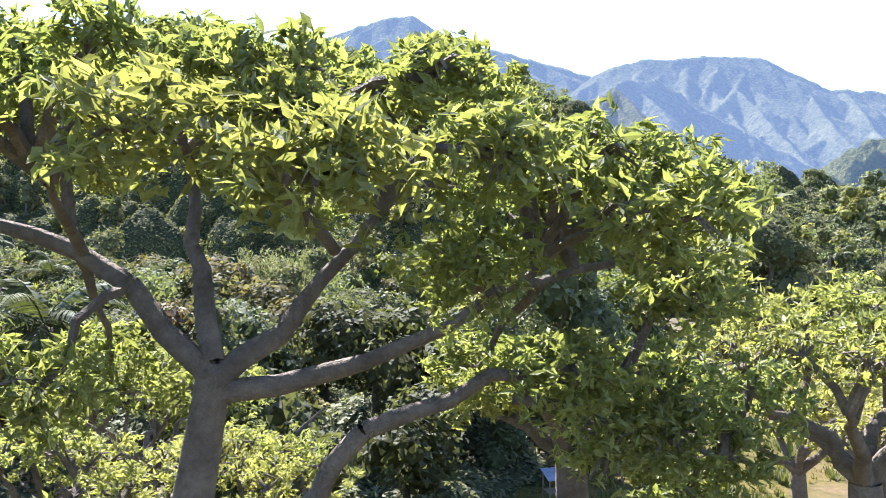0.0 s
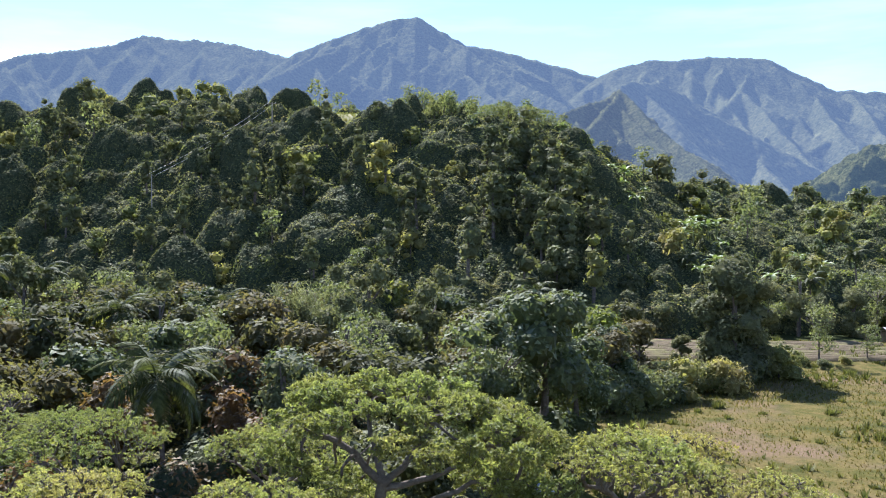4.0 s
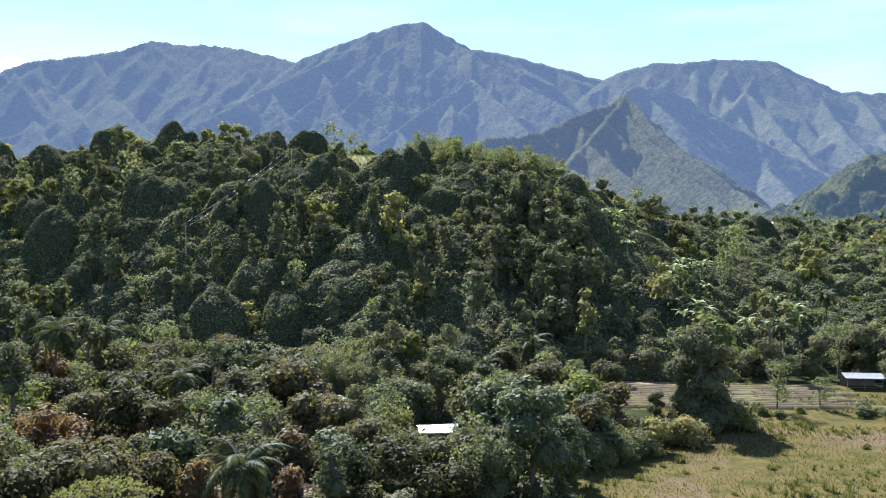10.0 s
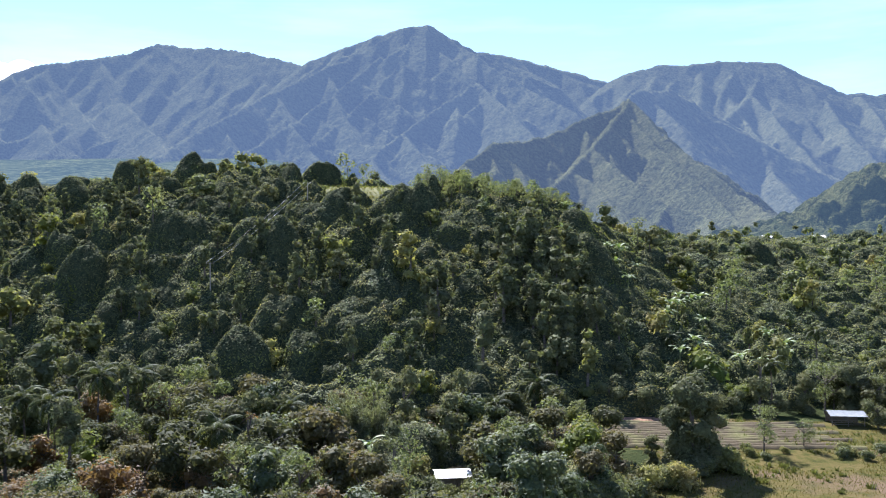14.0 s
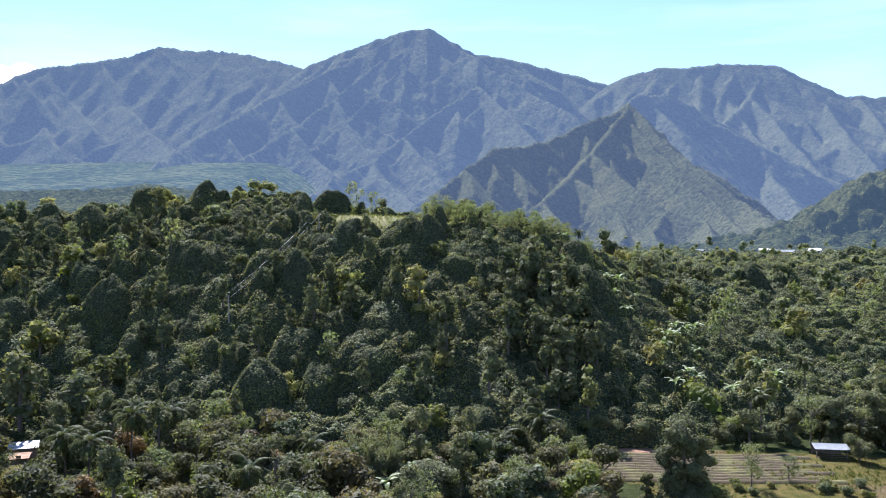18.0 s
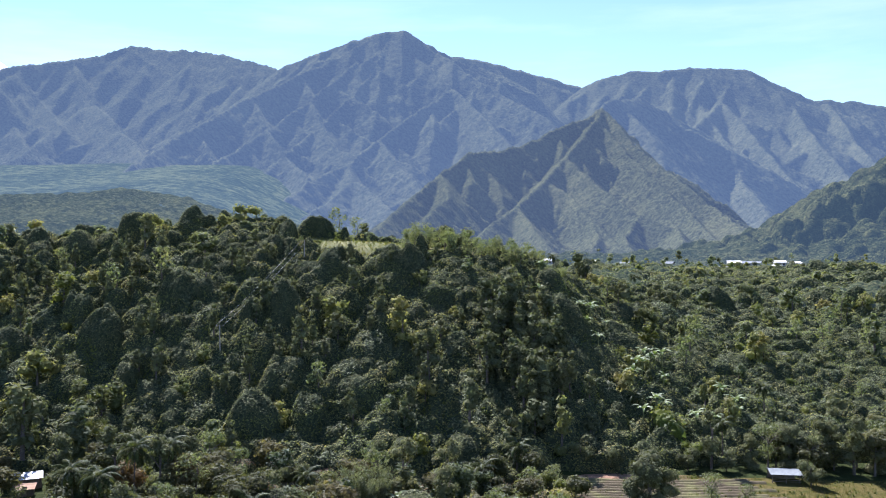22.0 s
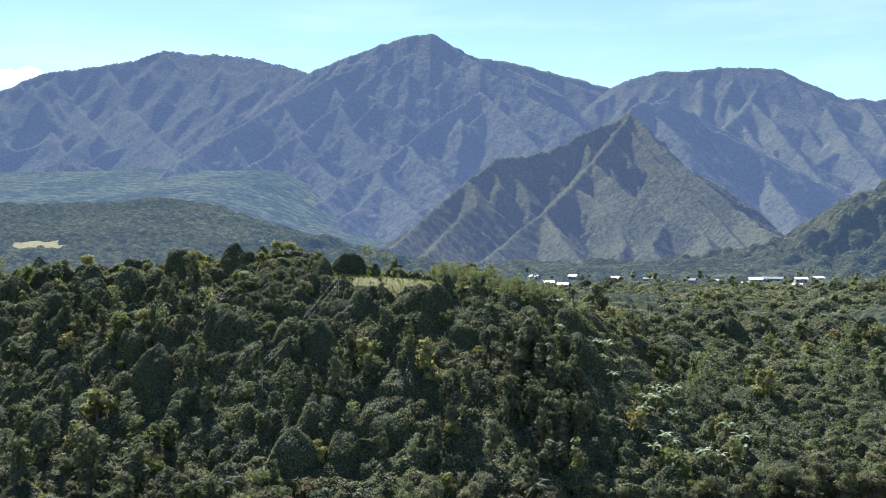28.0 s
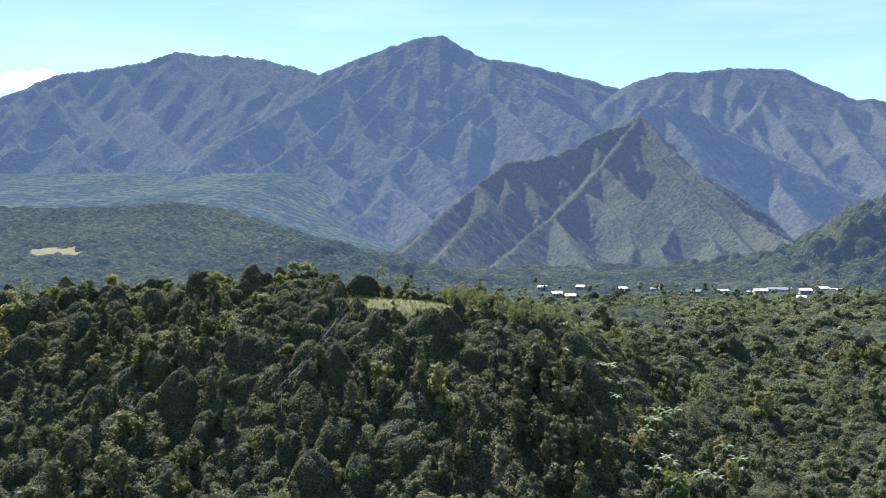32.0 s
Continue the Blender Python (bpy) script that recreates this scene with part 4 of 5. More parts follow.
def canopy(name, near, far, cols, rows, cell, lift, label):
    """Woods as one rolling canopy of rounded crowns over a wedge of the land."""
    A = np.linspace(-0.66, 0.66, cols)
    D = near * (far / near) ** np.linspace(0, 1, rows)
    AA, DD = np.meshgrid(A, D)
    X, Y = AA * (DD + 95) - 4, DD
    n = fnoise(X, Y, 40, 72, 3)
    H = domes(X, Y, cell, 74) * (0.15 + 0.75 * n) + (fnoise(X, Y, 2.2, 75, 2) - 0.5) * 1.3
    H = np.where(Y > 560, domes(X, Y, 13.0, 79) * (0.25 + 0.3 * n) * (1 + 1.2 * ease((X - 270) / 60)), H)
    open_ = meadow_mask(X, Y) | ((X > 20) & (X < 300) & (Y > 375) & (Y < 600) & (fnoise(X, Y, 22, 76, 2) > 0.44))
    for hx, hy, w, d, r in VILLAGE:
        open_ |= (np.abs(X - hx) < w * 0.8) & (Y > hy - 24) & (Y < hy + d)
    Z = land(X, Y) + np.where(open_, -1.5, lift + H)
    V = np.stack([X, Y, Z], -1).reshape(-1, 3)
    i = (np.arange(rows - 1)[:, None] * cols + np.arange(cols - 1)[None, :]).ravel()
    Q = np.stack([i, i + 1, i + cols + 1, i + cols], -1)
    far_off = V[Q].mean(1)
    # beyond this edge the woods take the copy with more painted haze
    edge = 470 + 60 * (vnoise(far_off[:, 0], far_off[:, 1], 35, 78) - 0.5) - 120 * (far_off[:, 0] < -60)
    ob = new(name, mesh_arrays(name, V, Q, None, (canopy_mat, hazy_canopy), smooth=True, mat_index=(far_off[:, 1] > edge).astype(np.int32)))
    return tagged(ob, label, "forest", kind="stuff")


canopy("distant_forest", 250, 1250, 420, 340, 5.0, -0.8, "far green woods on the valley floor and low hills")


# ---- trees that stand singly at the foot of the hill ----
def make_tree(name, seed, kind, leaf, detail, label, scale=1.0):
    cv, cq, ct, tv, tq = variant(seed, kind, detail, 9, True)
    ob = new(name)
    part("trunk", mesh_arrays("trunk", tv * scale, tq, None, (bark,), smooth=True), ob, "grey-brown bark")
    part("crown", mesh_arrays("crown", cv * scale, cq if len(cq) else None, ct, (leaf,)), ob)
    return tagged(ob, label, "tree", "trees at the foot of the hill")


NEAR_SORTS = [
    ("broadleaf_tree", "round", leaf_olive, "round-crowned green broadleaf tree at the hill foot"),
    ("broadleaf_tree", "spread", leaf_olive, "spreading green broadleaf tree with open branches"),
    ("broadleaf_tree", "round", leaf_deep, "dense dark green broadleaf tree at the hill foot"),
    ("broadleaf_tree", "tall", leaf_dark, "tall dark vine-draped tree among lower trees"),
    ("creeper_tree", "column", leaf_dark, "narrow tree trunk wrapped in dark creepers"),
    ("fruit_tree", "round", leaf_rust, "fruit tree with rust-coloured young leaves"),
    ("fruit_tree", "spread", leaf_rust, "spreading fruit tree with reddish brown leaf tips"),
    ("fruit_tree", "round", leaf_lime, "small fruit tree with fresh lime-green leaves"),
    ("slender_tree", "airy", leaf_pale, "slender pale green tree with thin airy foliage"),
    ("shrub", "mound", leaf_forest, "low mounded green shrub in the undergrowth"),
    ("shrub", "mound", leaf_pale, "low pale green shrub in the undergrowth"),
]
SHARES = np.array((0.2, 0.12, 0.13, 0.06, 0.05, 0.10, 0.06, 0.06, 0.10, 0.07, 0.05))
NEAR_MODELS, FINE_MODELS = [], []
for i, (nm, kd, lf, lb) in enumerate(NEAR_SORTS):
    NEAR_MODELS.append([make_tree(nm, 700 + i * 7 + j, kd, lf, 1.5, lb) for j in range(2)])
    FINE_MODELS.append(make_tree(nm, 760 + i * 7, kd, lf, 2.4, lb))


def place_model(ob, used, x, y, size, turn, z=None):
    zz = float(land(x, y)) - 0.15 if z is None else z
    m = pose(x, y, zz, 0, 0, turn)
    if ob.name in used:
        return copy_thing(ob, m @ Matrix.Scale(size / ob.scale[0], 4))
    used.add(ob.name)
    ob.matrix_basis = m @ Matrix.Scale(size, 4)
    return ob


USED = set()
SPOTS = [(-26, 72), (-16.5, 35), (-17.5, 31), (-15.5, 38), (-14, 33), (-16, 86), (-11, 88), (-15, 82), (-34, 74), (-61.5, 99), (-63, 85), (-16, 90), (-10, 92), (5, 104), (12, 112), (6.6, 46), (-70, 92), (-57, 104)]


def near_keep(x, y):
    fy = np.interp(x, FOOT_X, FOOT_Y)
    ok = in_sector(x, y, 2) & wooded(x, y) & (y <= fy - 1) & (y > 24)
    for sx, sy in SPOTS:
        ok &= np.hypot(x - sx, y - sy) > 3.8
    return ok


NX, NY = scatter(21, -100, 130, 24, 130, 5.7, near_keep)
rng = np.random.default_rng(22)
for x, y in zip(NX, NY):
    rust = (float(vnoise(x, y, 16, 91)) > 0.66 and x < 0) or ((x + 40) / 24) ** 2 + ((y - 60) / 17) ** 2 < 1
    p = SHARES * (np.array((1, 1, 1, 0.5, 0.5, 2.6, 2.6, 1.5, 1, 1, 1)) if rust else np.array((1, 1, 1, 1, 1, 0.25 * (x < 0), 0.25 * (x < 0), 1, 1, 1, 1)))
    k = int(rng.choice(len(p), p=p / p.sum()))
    model = FINE_MODELS[k] if y < 58 else NEAR_MODELS[k][int(rng.integers(2))]
    place_model(model, USED, x, y, rng.uniform(0.8, 1.45), rng.uniform(0, 360))


def grove_tones(x, y, own):
    """Colours of the plantation: olive and dark green, with drifts of rust and pale crowns."""
    rust = fnoise(x, y, 15, 91, 2) + 0.5 * (((x + 40) / 22) ** 2 + ((y - 58) / 16) ** 2 < 1)
    mat = np.where(own * 5 % 1 < 0.34, 6, np.where(own * 5 % 1 < 0.62, 2, np.where(own * 5 % 1 < 0.8, 1, 3)))
    return np.where(rust + 0.35 * (own * 11 % 1) > 0.86, 5, np.where(own * 13 % 1 < 0.07, 4, mat))


blanket("plantation_canopy", -98, 34, 24, 124, 0.6, lambda x, y: in_sector(x, y, 4) & wooded(x, y) & (y < np.interp(x, FOOT_X, FOOT_Y) + 3), 300000, 0.27, 187,
        "dense low canopy of fruit trees and shrubs below the hill", 0.52, grove_tones)

# single trees that stand out
for x, y, size, k in ((-38, 46, 0.85, 5), (-34, 43, 0.7, 6), (-42, 47, 0.75, 5), (-37, 40, 0.7, 6), (-43, 82, 0.8, 5), (-39, 99, 0.8, 6)):
    place_model(FINE_MODELS[k], USED, x, y, size, x * 19)
big_dark = make_tree("broadleaf_tree", 811, "full", leaf_dark, 3.4, "tall dark leafy tree at the edge of the field")
for x, y, size, turn in ((32, 83, 1.45, 130), (34.8, 84, 1.15, 20), (30.2, 84.5, 1.0, 75), (90, 118, 1.0, 40), (72, 121, 1.0, 70), (80, 122, 1.1, 250), (64, 122, 0.8, 160), (98, 122, 1.1, 330), (27, 86, 0.5, 10)):
    place_model(big_dark, USED, x, y, size, turn)
big_green = make_tree("broadleaf_tree", 815, "full", leaf_deep, 3.4, "tall leafy green tree before the open field", 1.0)
for x, y, size, turn in ((6.4, 46, 1.3, 20), (9.4, 50, 0.9, 200), (11, 58, 0.66, 80), (15.5, 68, 0.8, 220), (3, 43, 0.8, 300)):
    place_model(big_green, USED, x, y, size, turn)
lime = make_tree("fruit_tree", 819, "spread", leaf_lime, 2.4, "spreading fruit tree with fresh yellow-green leaves")
for x, y, size in ((-81, 131, 1.0), (-50, 122, 1.0), (-49, 92, 0.8), (-7.5, 54, 0.6), (-20.6, 51, 0.7), (-46, 54, 1.05), (-43, 121, 0.8), (-66, 112, 0.8), (-9.6, 84, 0.75), (-3.5, 61, 0.28), (14.8, 116, 0.8), (-30, 40, 0.8), (52, 124, 0.8)):
    place_model(lime, USED, x, y, size, x * 13)
dome = make_tree("broadleaf_tree", 823, "round", leaf_dark, 3.0, "dark round-crowned tree before the plantation")
for x, y, size in ((-26, 72, 1.25), (34, 120, 0.95), (27, 121, 1.0), (42, 122, 0.9), (50, 121, 0.85), (58, 120, 0.75), (71.5, 109, 0.9)):
    place_model(dome, USED, x, y, size, x * 7)
thin = make_tree("slender_tree", 831, "airy", leaf_pale, 1.8, "slender young tree with thin foliage beside the field")
for x, y, size in ((46, 93, 0.95), (53, 95, 0.6), (36, 92, 0.5)):
    place_model(thin, USED, x, y, size, x * 11)
hedge = [make_tree("shrub", 840 + j, "mound", leaf_forest if j else leaf_pale, 1.8, "leafy green shrub in the hedge along the field") for j in range(3)]
rng = np.random.default_rng(45)
for k in range(26):
    f = k / 25
    x, y = 14 + 22 * f + rng.uniform(-1.5, 1.5), 64 + 20 * f + rng.uniform(-2, 2)
    place_model(hedge[k % 3], USED, x, y, rng.uniform(0.5, 1.1), rng.uniform(0, 360))
for k, (x, y, size) in enumerate(((-4.4, 70.5, 0.55), (-2.4, 69.8, 0.5), (-0.6, 70.2, 0.6), (-5.4, 72, 0.7), (0.4, 72.5, 0.75), (-3.2, 66, 0.6), (-1.0, 64, 0.65), (-4.5, 62, 0.6), (-2.2, 59, 0.6))):
    place_model(hedge[k % 3], USED, x, y, size, k * 77)
for k in range(14):
    place_model(hedge[k % 3], USED, rng.uniform(40, 80), rng.uniform(88, 92) + 0.2 * k, rng.uniform(0.25, 0.5), rng.uniform(0, 360))


# ---- mango trees round the start ----
def bend(rng, p, q, sag, k=6):
    """A crooked line from p to q."""
    p, q = np.array(p, float), np.array(q, float)
    out = []
    for i in range(k + 1):
        f = i / k
        jit = rng.normal(0, 0.05, 3) * np.linalg.norm(q - p) * math.sin(math.pi * f) * 0.6
        out.append(p + (q - p) * f + np.array((0, 0, sag * math.sin(math.pi * f))) + jit)
    return out


def mango(name, seed, limbs, lobes, trunk, leaves, label, leaf=0.078):
    """A mango tree: a trunk line, named limbs, and leafy lobes (x, y, z, radius, flatness) joined to the nearest limb by twigs."""
    rng = np.random.default_rng(seed)
    ob = new(name)
    v, q = limb(*trunk, 10)
    part("trunk", mesh_arrays("trunk", v, q, None, (bark,), smooth=True), ob, "thick grey bark")
    joints = [np.array(trunk[0][-1], float)]
    for a, b, r0, r1, sag in limbs:
        pts = bend(rng, a, b, sag)
        v, q = limb(pts, np.linspace(r0, r1, len(pts)), 8)
        part("limb", mesh_arrays("limb", v, q, None, (bark,), smooth=True), ob)
        joints += pts[2:]
    J = np.array(joints)
    twigs, vs, qs, base = [], [], [], 0
    area = sum(r * r for _, _, _, r, _ in lobes)
    for x, y, z, r, fl in lobes:
        c = np.array((x, y, z))
        j = J[np.argmin(np.linalg.norm(J - c, axis=1))]
        pts = bend(rng, j, c, 0.1, 4)
        twigs.append(limb(pts, np.linspace(0.05, 0.02, 5), 5))
        for k in range(7):
            d = unit(rng.normal(0, 1, 3)) * (1, 1, fl)
            e = c + d * r * 0.8
            twigs.append(limb([c + (j - c) * 0.1, (c + e) / 2 + (0, 0, 0.06), e], (0.022, 0.014, 0.006), 4))
        n = int(leaves * r * r / area)
        tufts = max(8, n // 9)
        d = unit(rng.normal(0, 1, (tufts, 3)) + (0, 0, 0.25))
        tc = c + d * r * (1, 1, fl) * rng.uniform(0.45, 1.12, (tufts, 1))
        tc = np.repeat(tc, 9, 0)
        out = unit(rng.normal(0, 0.8, tc.shape) + (0, 0, 1.0))
        reach = unit(rng.normal(0, 1, tc.shape) * (1, 1, 0.5)) * leaf * 0.7
        v, qq = cards(rng, tc + reach, out, leaf * 0.5, 0.3, long=3.0, droop=0.25)
        vs.append(v)
        qs.append(qq + base)
        base += len(v)
    v, q = merge(twigs)
    part("branchwork", mesh_arrays("branchwork", v, q, None, (bark,)), ob)
    part("foliage", mesh_arrays("foliage", np.concatenate(vs), np.concatenate(qs), None, (leaf_mango,)), ob)
    return tagged(ob, label, "tree", "mango trees")


def dome_lobes(seed, k, c, rx, ry, rz, r, fl=0.7, fall=0.0):
    """Lobes over the upper side of a low dome."""
    rng = np.random.default_rng(seed)
    out = []
    for i in range(k):
        a, u = i * 2.39996 + rng.uniform(-0.2, 0.2), math.sqrt((i + 0.5) / k)
        out.append((c[0] + rx * u * math.cos(a), c[1] + ry * u * math.sin(a), c[2] + rz * (1 - u ** 2.2) - fall * rx * u * math.cos(a) + rng.uniform(-0.17, 0.17), r * rng.uniform(0.7, 1.3), fl))
    return out


G0 = float(land(-1.7, 6.0))
HERO_LIMBS = [
    ((-1.62, 6.0, 10.5), (-3.6, 6.2, 11.75), 0.10, 0.04, 0.18),
    ((-1.62, 6.0, 10.6), (-2.2, 7.2, 12.2), 0.09, 0.03, 0.1),
    ((-1.60, 6.0, 10.5), (-0.5, 6.6, 11.7), 0.10, 0.04, -0.1),
    ((-1.60, 6.0, 10.4), (0.7, 6.3, 11.25), 0.09, 0.03, -0.2),
    ((-1.66, 6.0, 9.0), (-0.55, 5.9, 10.15), 0.09, 0.07, -0.1),
    ((-0.55, 5.9, 10.15), (1.3, 6.2, 10.45), 0.07, 0.03, 0.12),
    ((-0.8, 6.3, 11.4), (-1.2, 5.2, 12.1), 0.05, 0.02, 0.0),
    ((-2.6, 6.1, 11.4), (-2.4, 5.0, 11.9), 0.05, 0.02, 0.0),
    ((0.2, 6.3, 11.0), (2.0, 7.2, 11.3), 0.05, 0.02, 0.1),
    ((0.5, 6.0, 10.35), (2.1, 6.4, 9.8), 0.04, 0.02, 0.08),
]
HERO_LOBES = dome_lobes(5, 62, (-1.05, 6.1, 11.85), 2.95, 2.9, 0.75, 0.34, 0.62, 0.09) + dome_lobes(6, 5, (1.5, 6.8, 11.0), 1.4, 1.4, 0.4, 0.4) + [
    (-3.9, 6.0, 11.3, 0.5, 0.8), (0.9, 5.8, 10.5, 0.45, 0.8), (1.7, 6.4, 10.3, 0.5, 0.8), (-2.9, 7.4, 10.4, 0.5, 0.8), (-2.2, 7.8, 10.1, 0.45, 0.8), (0.3, 7.4, 10.3, 0.5, 0.8),
    (2.4, 6.6, 10.2, 0.45, 0.8), (-3.4, 5.6, 10.9, 0.45, 0.8), (-2.6, 5.4, 10.5, 0.4, 0.8), (0.2, 5.2, 11.3, 0.45, 0.8), (1.2, 6.0, 9.95, 0.38, 0.85), (1.65, 6.2, 10.0, 0.4, 0.8), (1.8, 6.4, 9.5, 0.36, 0.8), (2.2, 6.5, 9.8, 0.36, 0.8), (1.0, 6.3, 10.45, 0.36, 0.8)]
mango("mango_tree", 31, HERO_LIMBS, HERO_LOBES, ([(-2.05, 5.9, G0 - 0.3), (-1.95, 5.95, G0 + 1.5), (-1.85, 6.0, 9.2), (-1.62, 6.0, 10.55)], (0.24, 0.19, 0.16, 0.12)),
      52000, "old spreading mango tree with sunlit yellow-green leaves")


def mango_at(seed, x, y, top, rad, leaves, label):
    g = float(land(x, y))
    rng = np.random.default_rng(seed)
    fork = top - 1.0 * rad
    limbs = []
    for k in range(6):
        a = k * 1.05 + rng.uniform(-0.3, 0.3)
        limbs.append(((x, y, fork), (x + math.cos(a) * rad * 0.75, y + math.sin(a) * rad * 0.75, fork + rad * rng.uniform(0.35, 0.65)), 0.1, 0.03, 0.1))
    lobes = dome_lobes(seed + 1, int(16 + rad * 9), (x, y, top - 0.35 * rad), rad * 0.95, rad * 0.95, rad * 0.25, 0.26 + rad * 0.085)
    return mango("mango_tree", seed, limbs, lobes, ([(x, y, g - 0.3), (x + 0.1, y, (g + fork) / 2), (x, y, fork)], (0.3, 0.22, 0.16)), leaves, label)


mango_at(63, 1.3, 8.6, 10.35, 1.15, 6000, "low mango tree with broad dark leaves beside the old one")
mango_at(51, 4.3, 8.6, 10.9, 1.9, 9000, "small mango tree with bright leaves on the bank")
mango_at(52, -14.5, 17.5, 9.7, 4.2, 22000, "broad mango tree with sunlit lime-green crown")
mango_at(53, -6.3, 18.0, 9.1, 2.6, 13000, "mango tree with bright green rounded crown")
mango_at(54, 8.0, 19.0, 8.6, 2.4, 9000, "low mango tree with bright leaves below the bank")
mango_at(55, -24, 27, 9.2, 4.0, 12000, "broad mango tree beside the coconut palms")
mango_at(56, -10.5, 10.5, 9.4, 2.0, 8000, "small mango tree on the bank")
mango_at(57, 10.5, 15, 8.0, 2.0, 7000, "small mango tree at the edge of the open field")
mango_at(59, -5.4, 9.6, 9.3, 1.7, 7000, "low leafy mango tree under the old one")
mango_at(60, -3.2, 12.0, 8.6, 1.9, 7000, "young mango tree behind the old one")
mango_at(61, 6.4, 12.0, 9.4, 1.8, 7000, "young mango tree with bright leaves")


# ---- coconut palms ----
def frond_mesh(seed, length, leaf):
    rng = np.random.default_rng(seed)
    k = 32
    f = np.linspace(0, 1, k)
    spine = np.stack([length * (f - 0.18 * f ** 3), np.zeros(k), length * (0.42 * f - 0.72 * f ** 2.1)], -1)
    rv, rq = limb(spine[::5], np.linspace(0.045, 0.012, len(spine[::5])), 4)
    vs, qs, base = [rv], [rq], len(rv)
    for i in range(3, k):
        t = unit(np.gradient(spine, axis=0)[i])
        ln = leaf * (math.sin(math.pi * min(1, 0.18 + 0.82 * f[i]) ** 0.8) * 0.85 + 0.15)
        for side in (-1, 1):
            d = unit(np.array((0.45 * t[0], side * 0.8, -0.42 + rng.uniform(-0.2, 0.2) + 0.45 * t[2])))
            w = t * 0.065
            a = spine[i]
            mid = a + d * ln * 0.5 + (0, 0, 0.03)
            b = a + d * ln - np.array((0, 0, 0.12 * ln))
            vs.append(np.array((a - w * 0.6, a + w * 0.6, mid + w, b, mid - w)))
            qs.append(np.array(((0, 1, 2, 4), (4, 2, 3, 3))) + base)
            base += 5
    V = np.concatenate(vs)
    Q = np.concatenate(qs)
    tri = Q[Q[:, 2] == Q[:, 3]][:, :3]
    return mesh_arrays("frond", V, Q[Q[:, 2] != Q[:, 3]], tri, (leaf_palm,))


FRONDS = [frond_mesh(k, 4.1, 1.0) for k in range(3)]
bunch_mat = surface("coconut_husk", [(0.3, (0.12, 0.10, 0.03)), (0.7, (0.20, 0.16, 0.05))], 8.0, 0.6, 0.2)
dead_frond = leaf_material("dead_fronds", [(0.0, (0.22, 0.16, 0.07)), (1.0, (0.30, 0.22, 0.09))], 0.2, 0.03)
DEAD = frond_mesh(9, 2.8, 0.55)
DEAD.materials.clear()
DEAD.materials.append(dead_frond)


def palm(x, y, crown_z, seed, size=1.0, label="coconut palm with arching feathery fronds", dead=2):
    rng = np.random.default_rng(seed)
    g = float(land(x, y))
    h = max(1.0, crown_z - g)
    ob = new("coconut_palm")
    ob.location = (x, y, g - 0.2)
    lean = rng.uniform(-0.08, 0.08, 2) * h
    f = np.linspace(0, 1, 9)
    pts = np.stack([lean[0] * f ** 1.6, lean[1] * f ** 1.6, h * f], -1)
    v, q = limb(pts, 0.19 - 0.07 * f + 0.12 * np.exp(-f * 18), 8)
    part("trunk", mesh_arrays("trunk", v, q, None, (bark,), smooth=True), ob, "ringed grey palm trunk")
    top = pts[-1]
    n = 19
    for k in range(n):
        el = 62 - 105 * (k / n) ** 1.1 + rng.uniform(-6, 6)
        fr = part("frond", FRONDS[k % 3], ob)
        fr.matrix_local = Matrix.Translation(top) @ pose(0, 0, 0, 0, 0, k * 137.5 + rng.uniform(-8, 8)) @ pose(0, 0, 0, 0, -el + 18, 0) @ Matrix.Scale(size * rng.uniform(0.85, 1.1), 4)
    for k in range(dead):
        fr = part("dead_frond", DEAD, ob, "dry brown hanging frond")
        fr.matrix_local = Matrix.Translation(top) @ pose(0, 0, 0, 0, 62, k * 150 + rng.uniform(0, 60)) @ Matrix.Scale(size, 4)
    for k in range(4):
        bm = bmesh.new()
        bmesh.ops.create_icosphere(bm, subdivisions=1, radius=0.15)
        nut = part("coconut", bm_mesh("coconut", bm, bunch_mat, smooth=True), ob)
        a = k * 1.6 + rng.uniform(0, 0.5)
        nut.location = (top[0] + 0.26 * math.cos(a), top[1] + 0.26 * math.sin(a), top[2] - 0.28)
    return tagged(ob, label, "palm", "coconut palms")


PALMS = [(-16.8, 36.7, 8.0, 1.1), (-34, 74, 8.4, 1.1), (-61.5, 99, 11.5, 1.2), (-63, 85, 10.0, 1.2), (-57, 104, 11.0, 1.1), (5, 104, 6.0, 1.05), (12, 112, 8.0, 1.1),
         (-70, 92, 9.5, 1.1), (-28, 92, 8.0, 0.9), (-1, 98, 7.0, 0.95), (60, 128, 9, 0.9), (78, 150, 13, 0.9), (44, 145, 12, 0.85), (-95, 128, 12, 1.0)]
for k, (x, y, z, size) in enumerate(PALMS):
    palm(x, y, z, 60 + k, size, dead=4 if k in (5, 6) else 1)
for x, y, z in ((37, 232, 38.5), (50, 246, 37), (72, 262, 35)):
    palm(x, y, max(z, float(land(x, y)) + 9), 90 + int(x), 0.75, "tall slender coconut palm on the ridge", 0)


# ---- bananas and bamboo ----
leaf_banana = leaf_material("banana_leaves", [(0.0, (0.10, 0.15, 0.04)), (1.0, (0.14, 0.19, 0.06))], 0.4, 0.08)
stem_green = surface("green_stem", [(0.3, (0.10, 0.12, 0.04)), (0.7, (0.17, 0.17, 0.07))], 4.0, 0.6, 0.2)


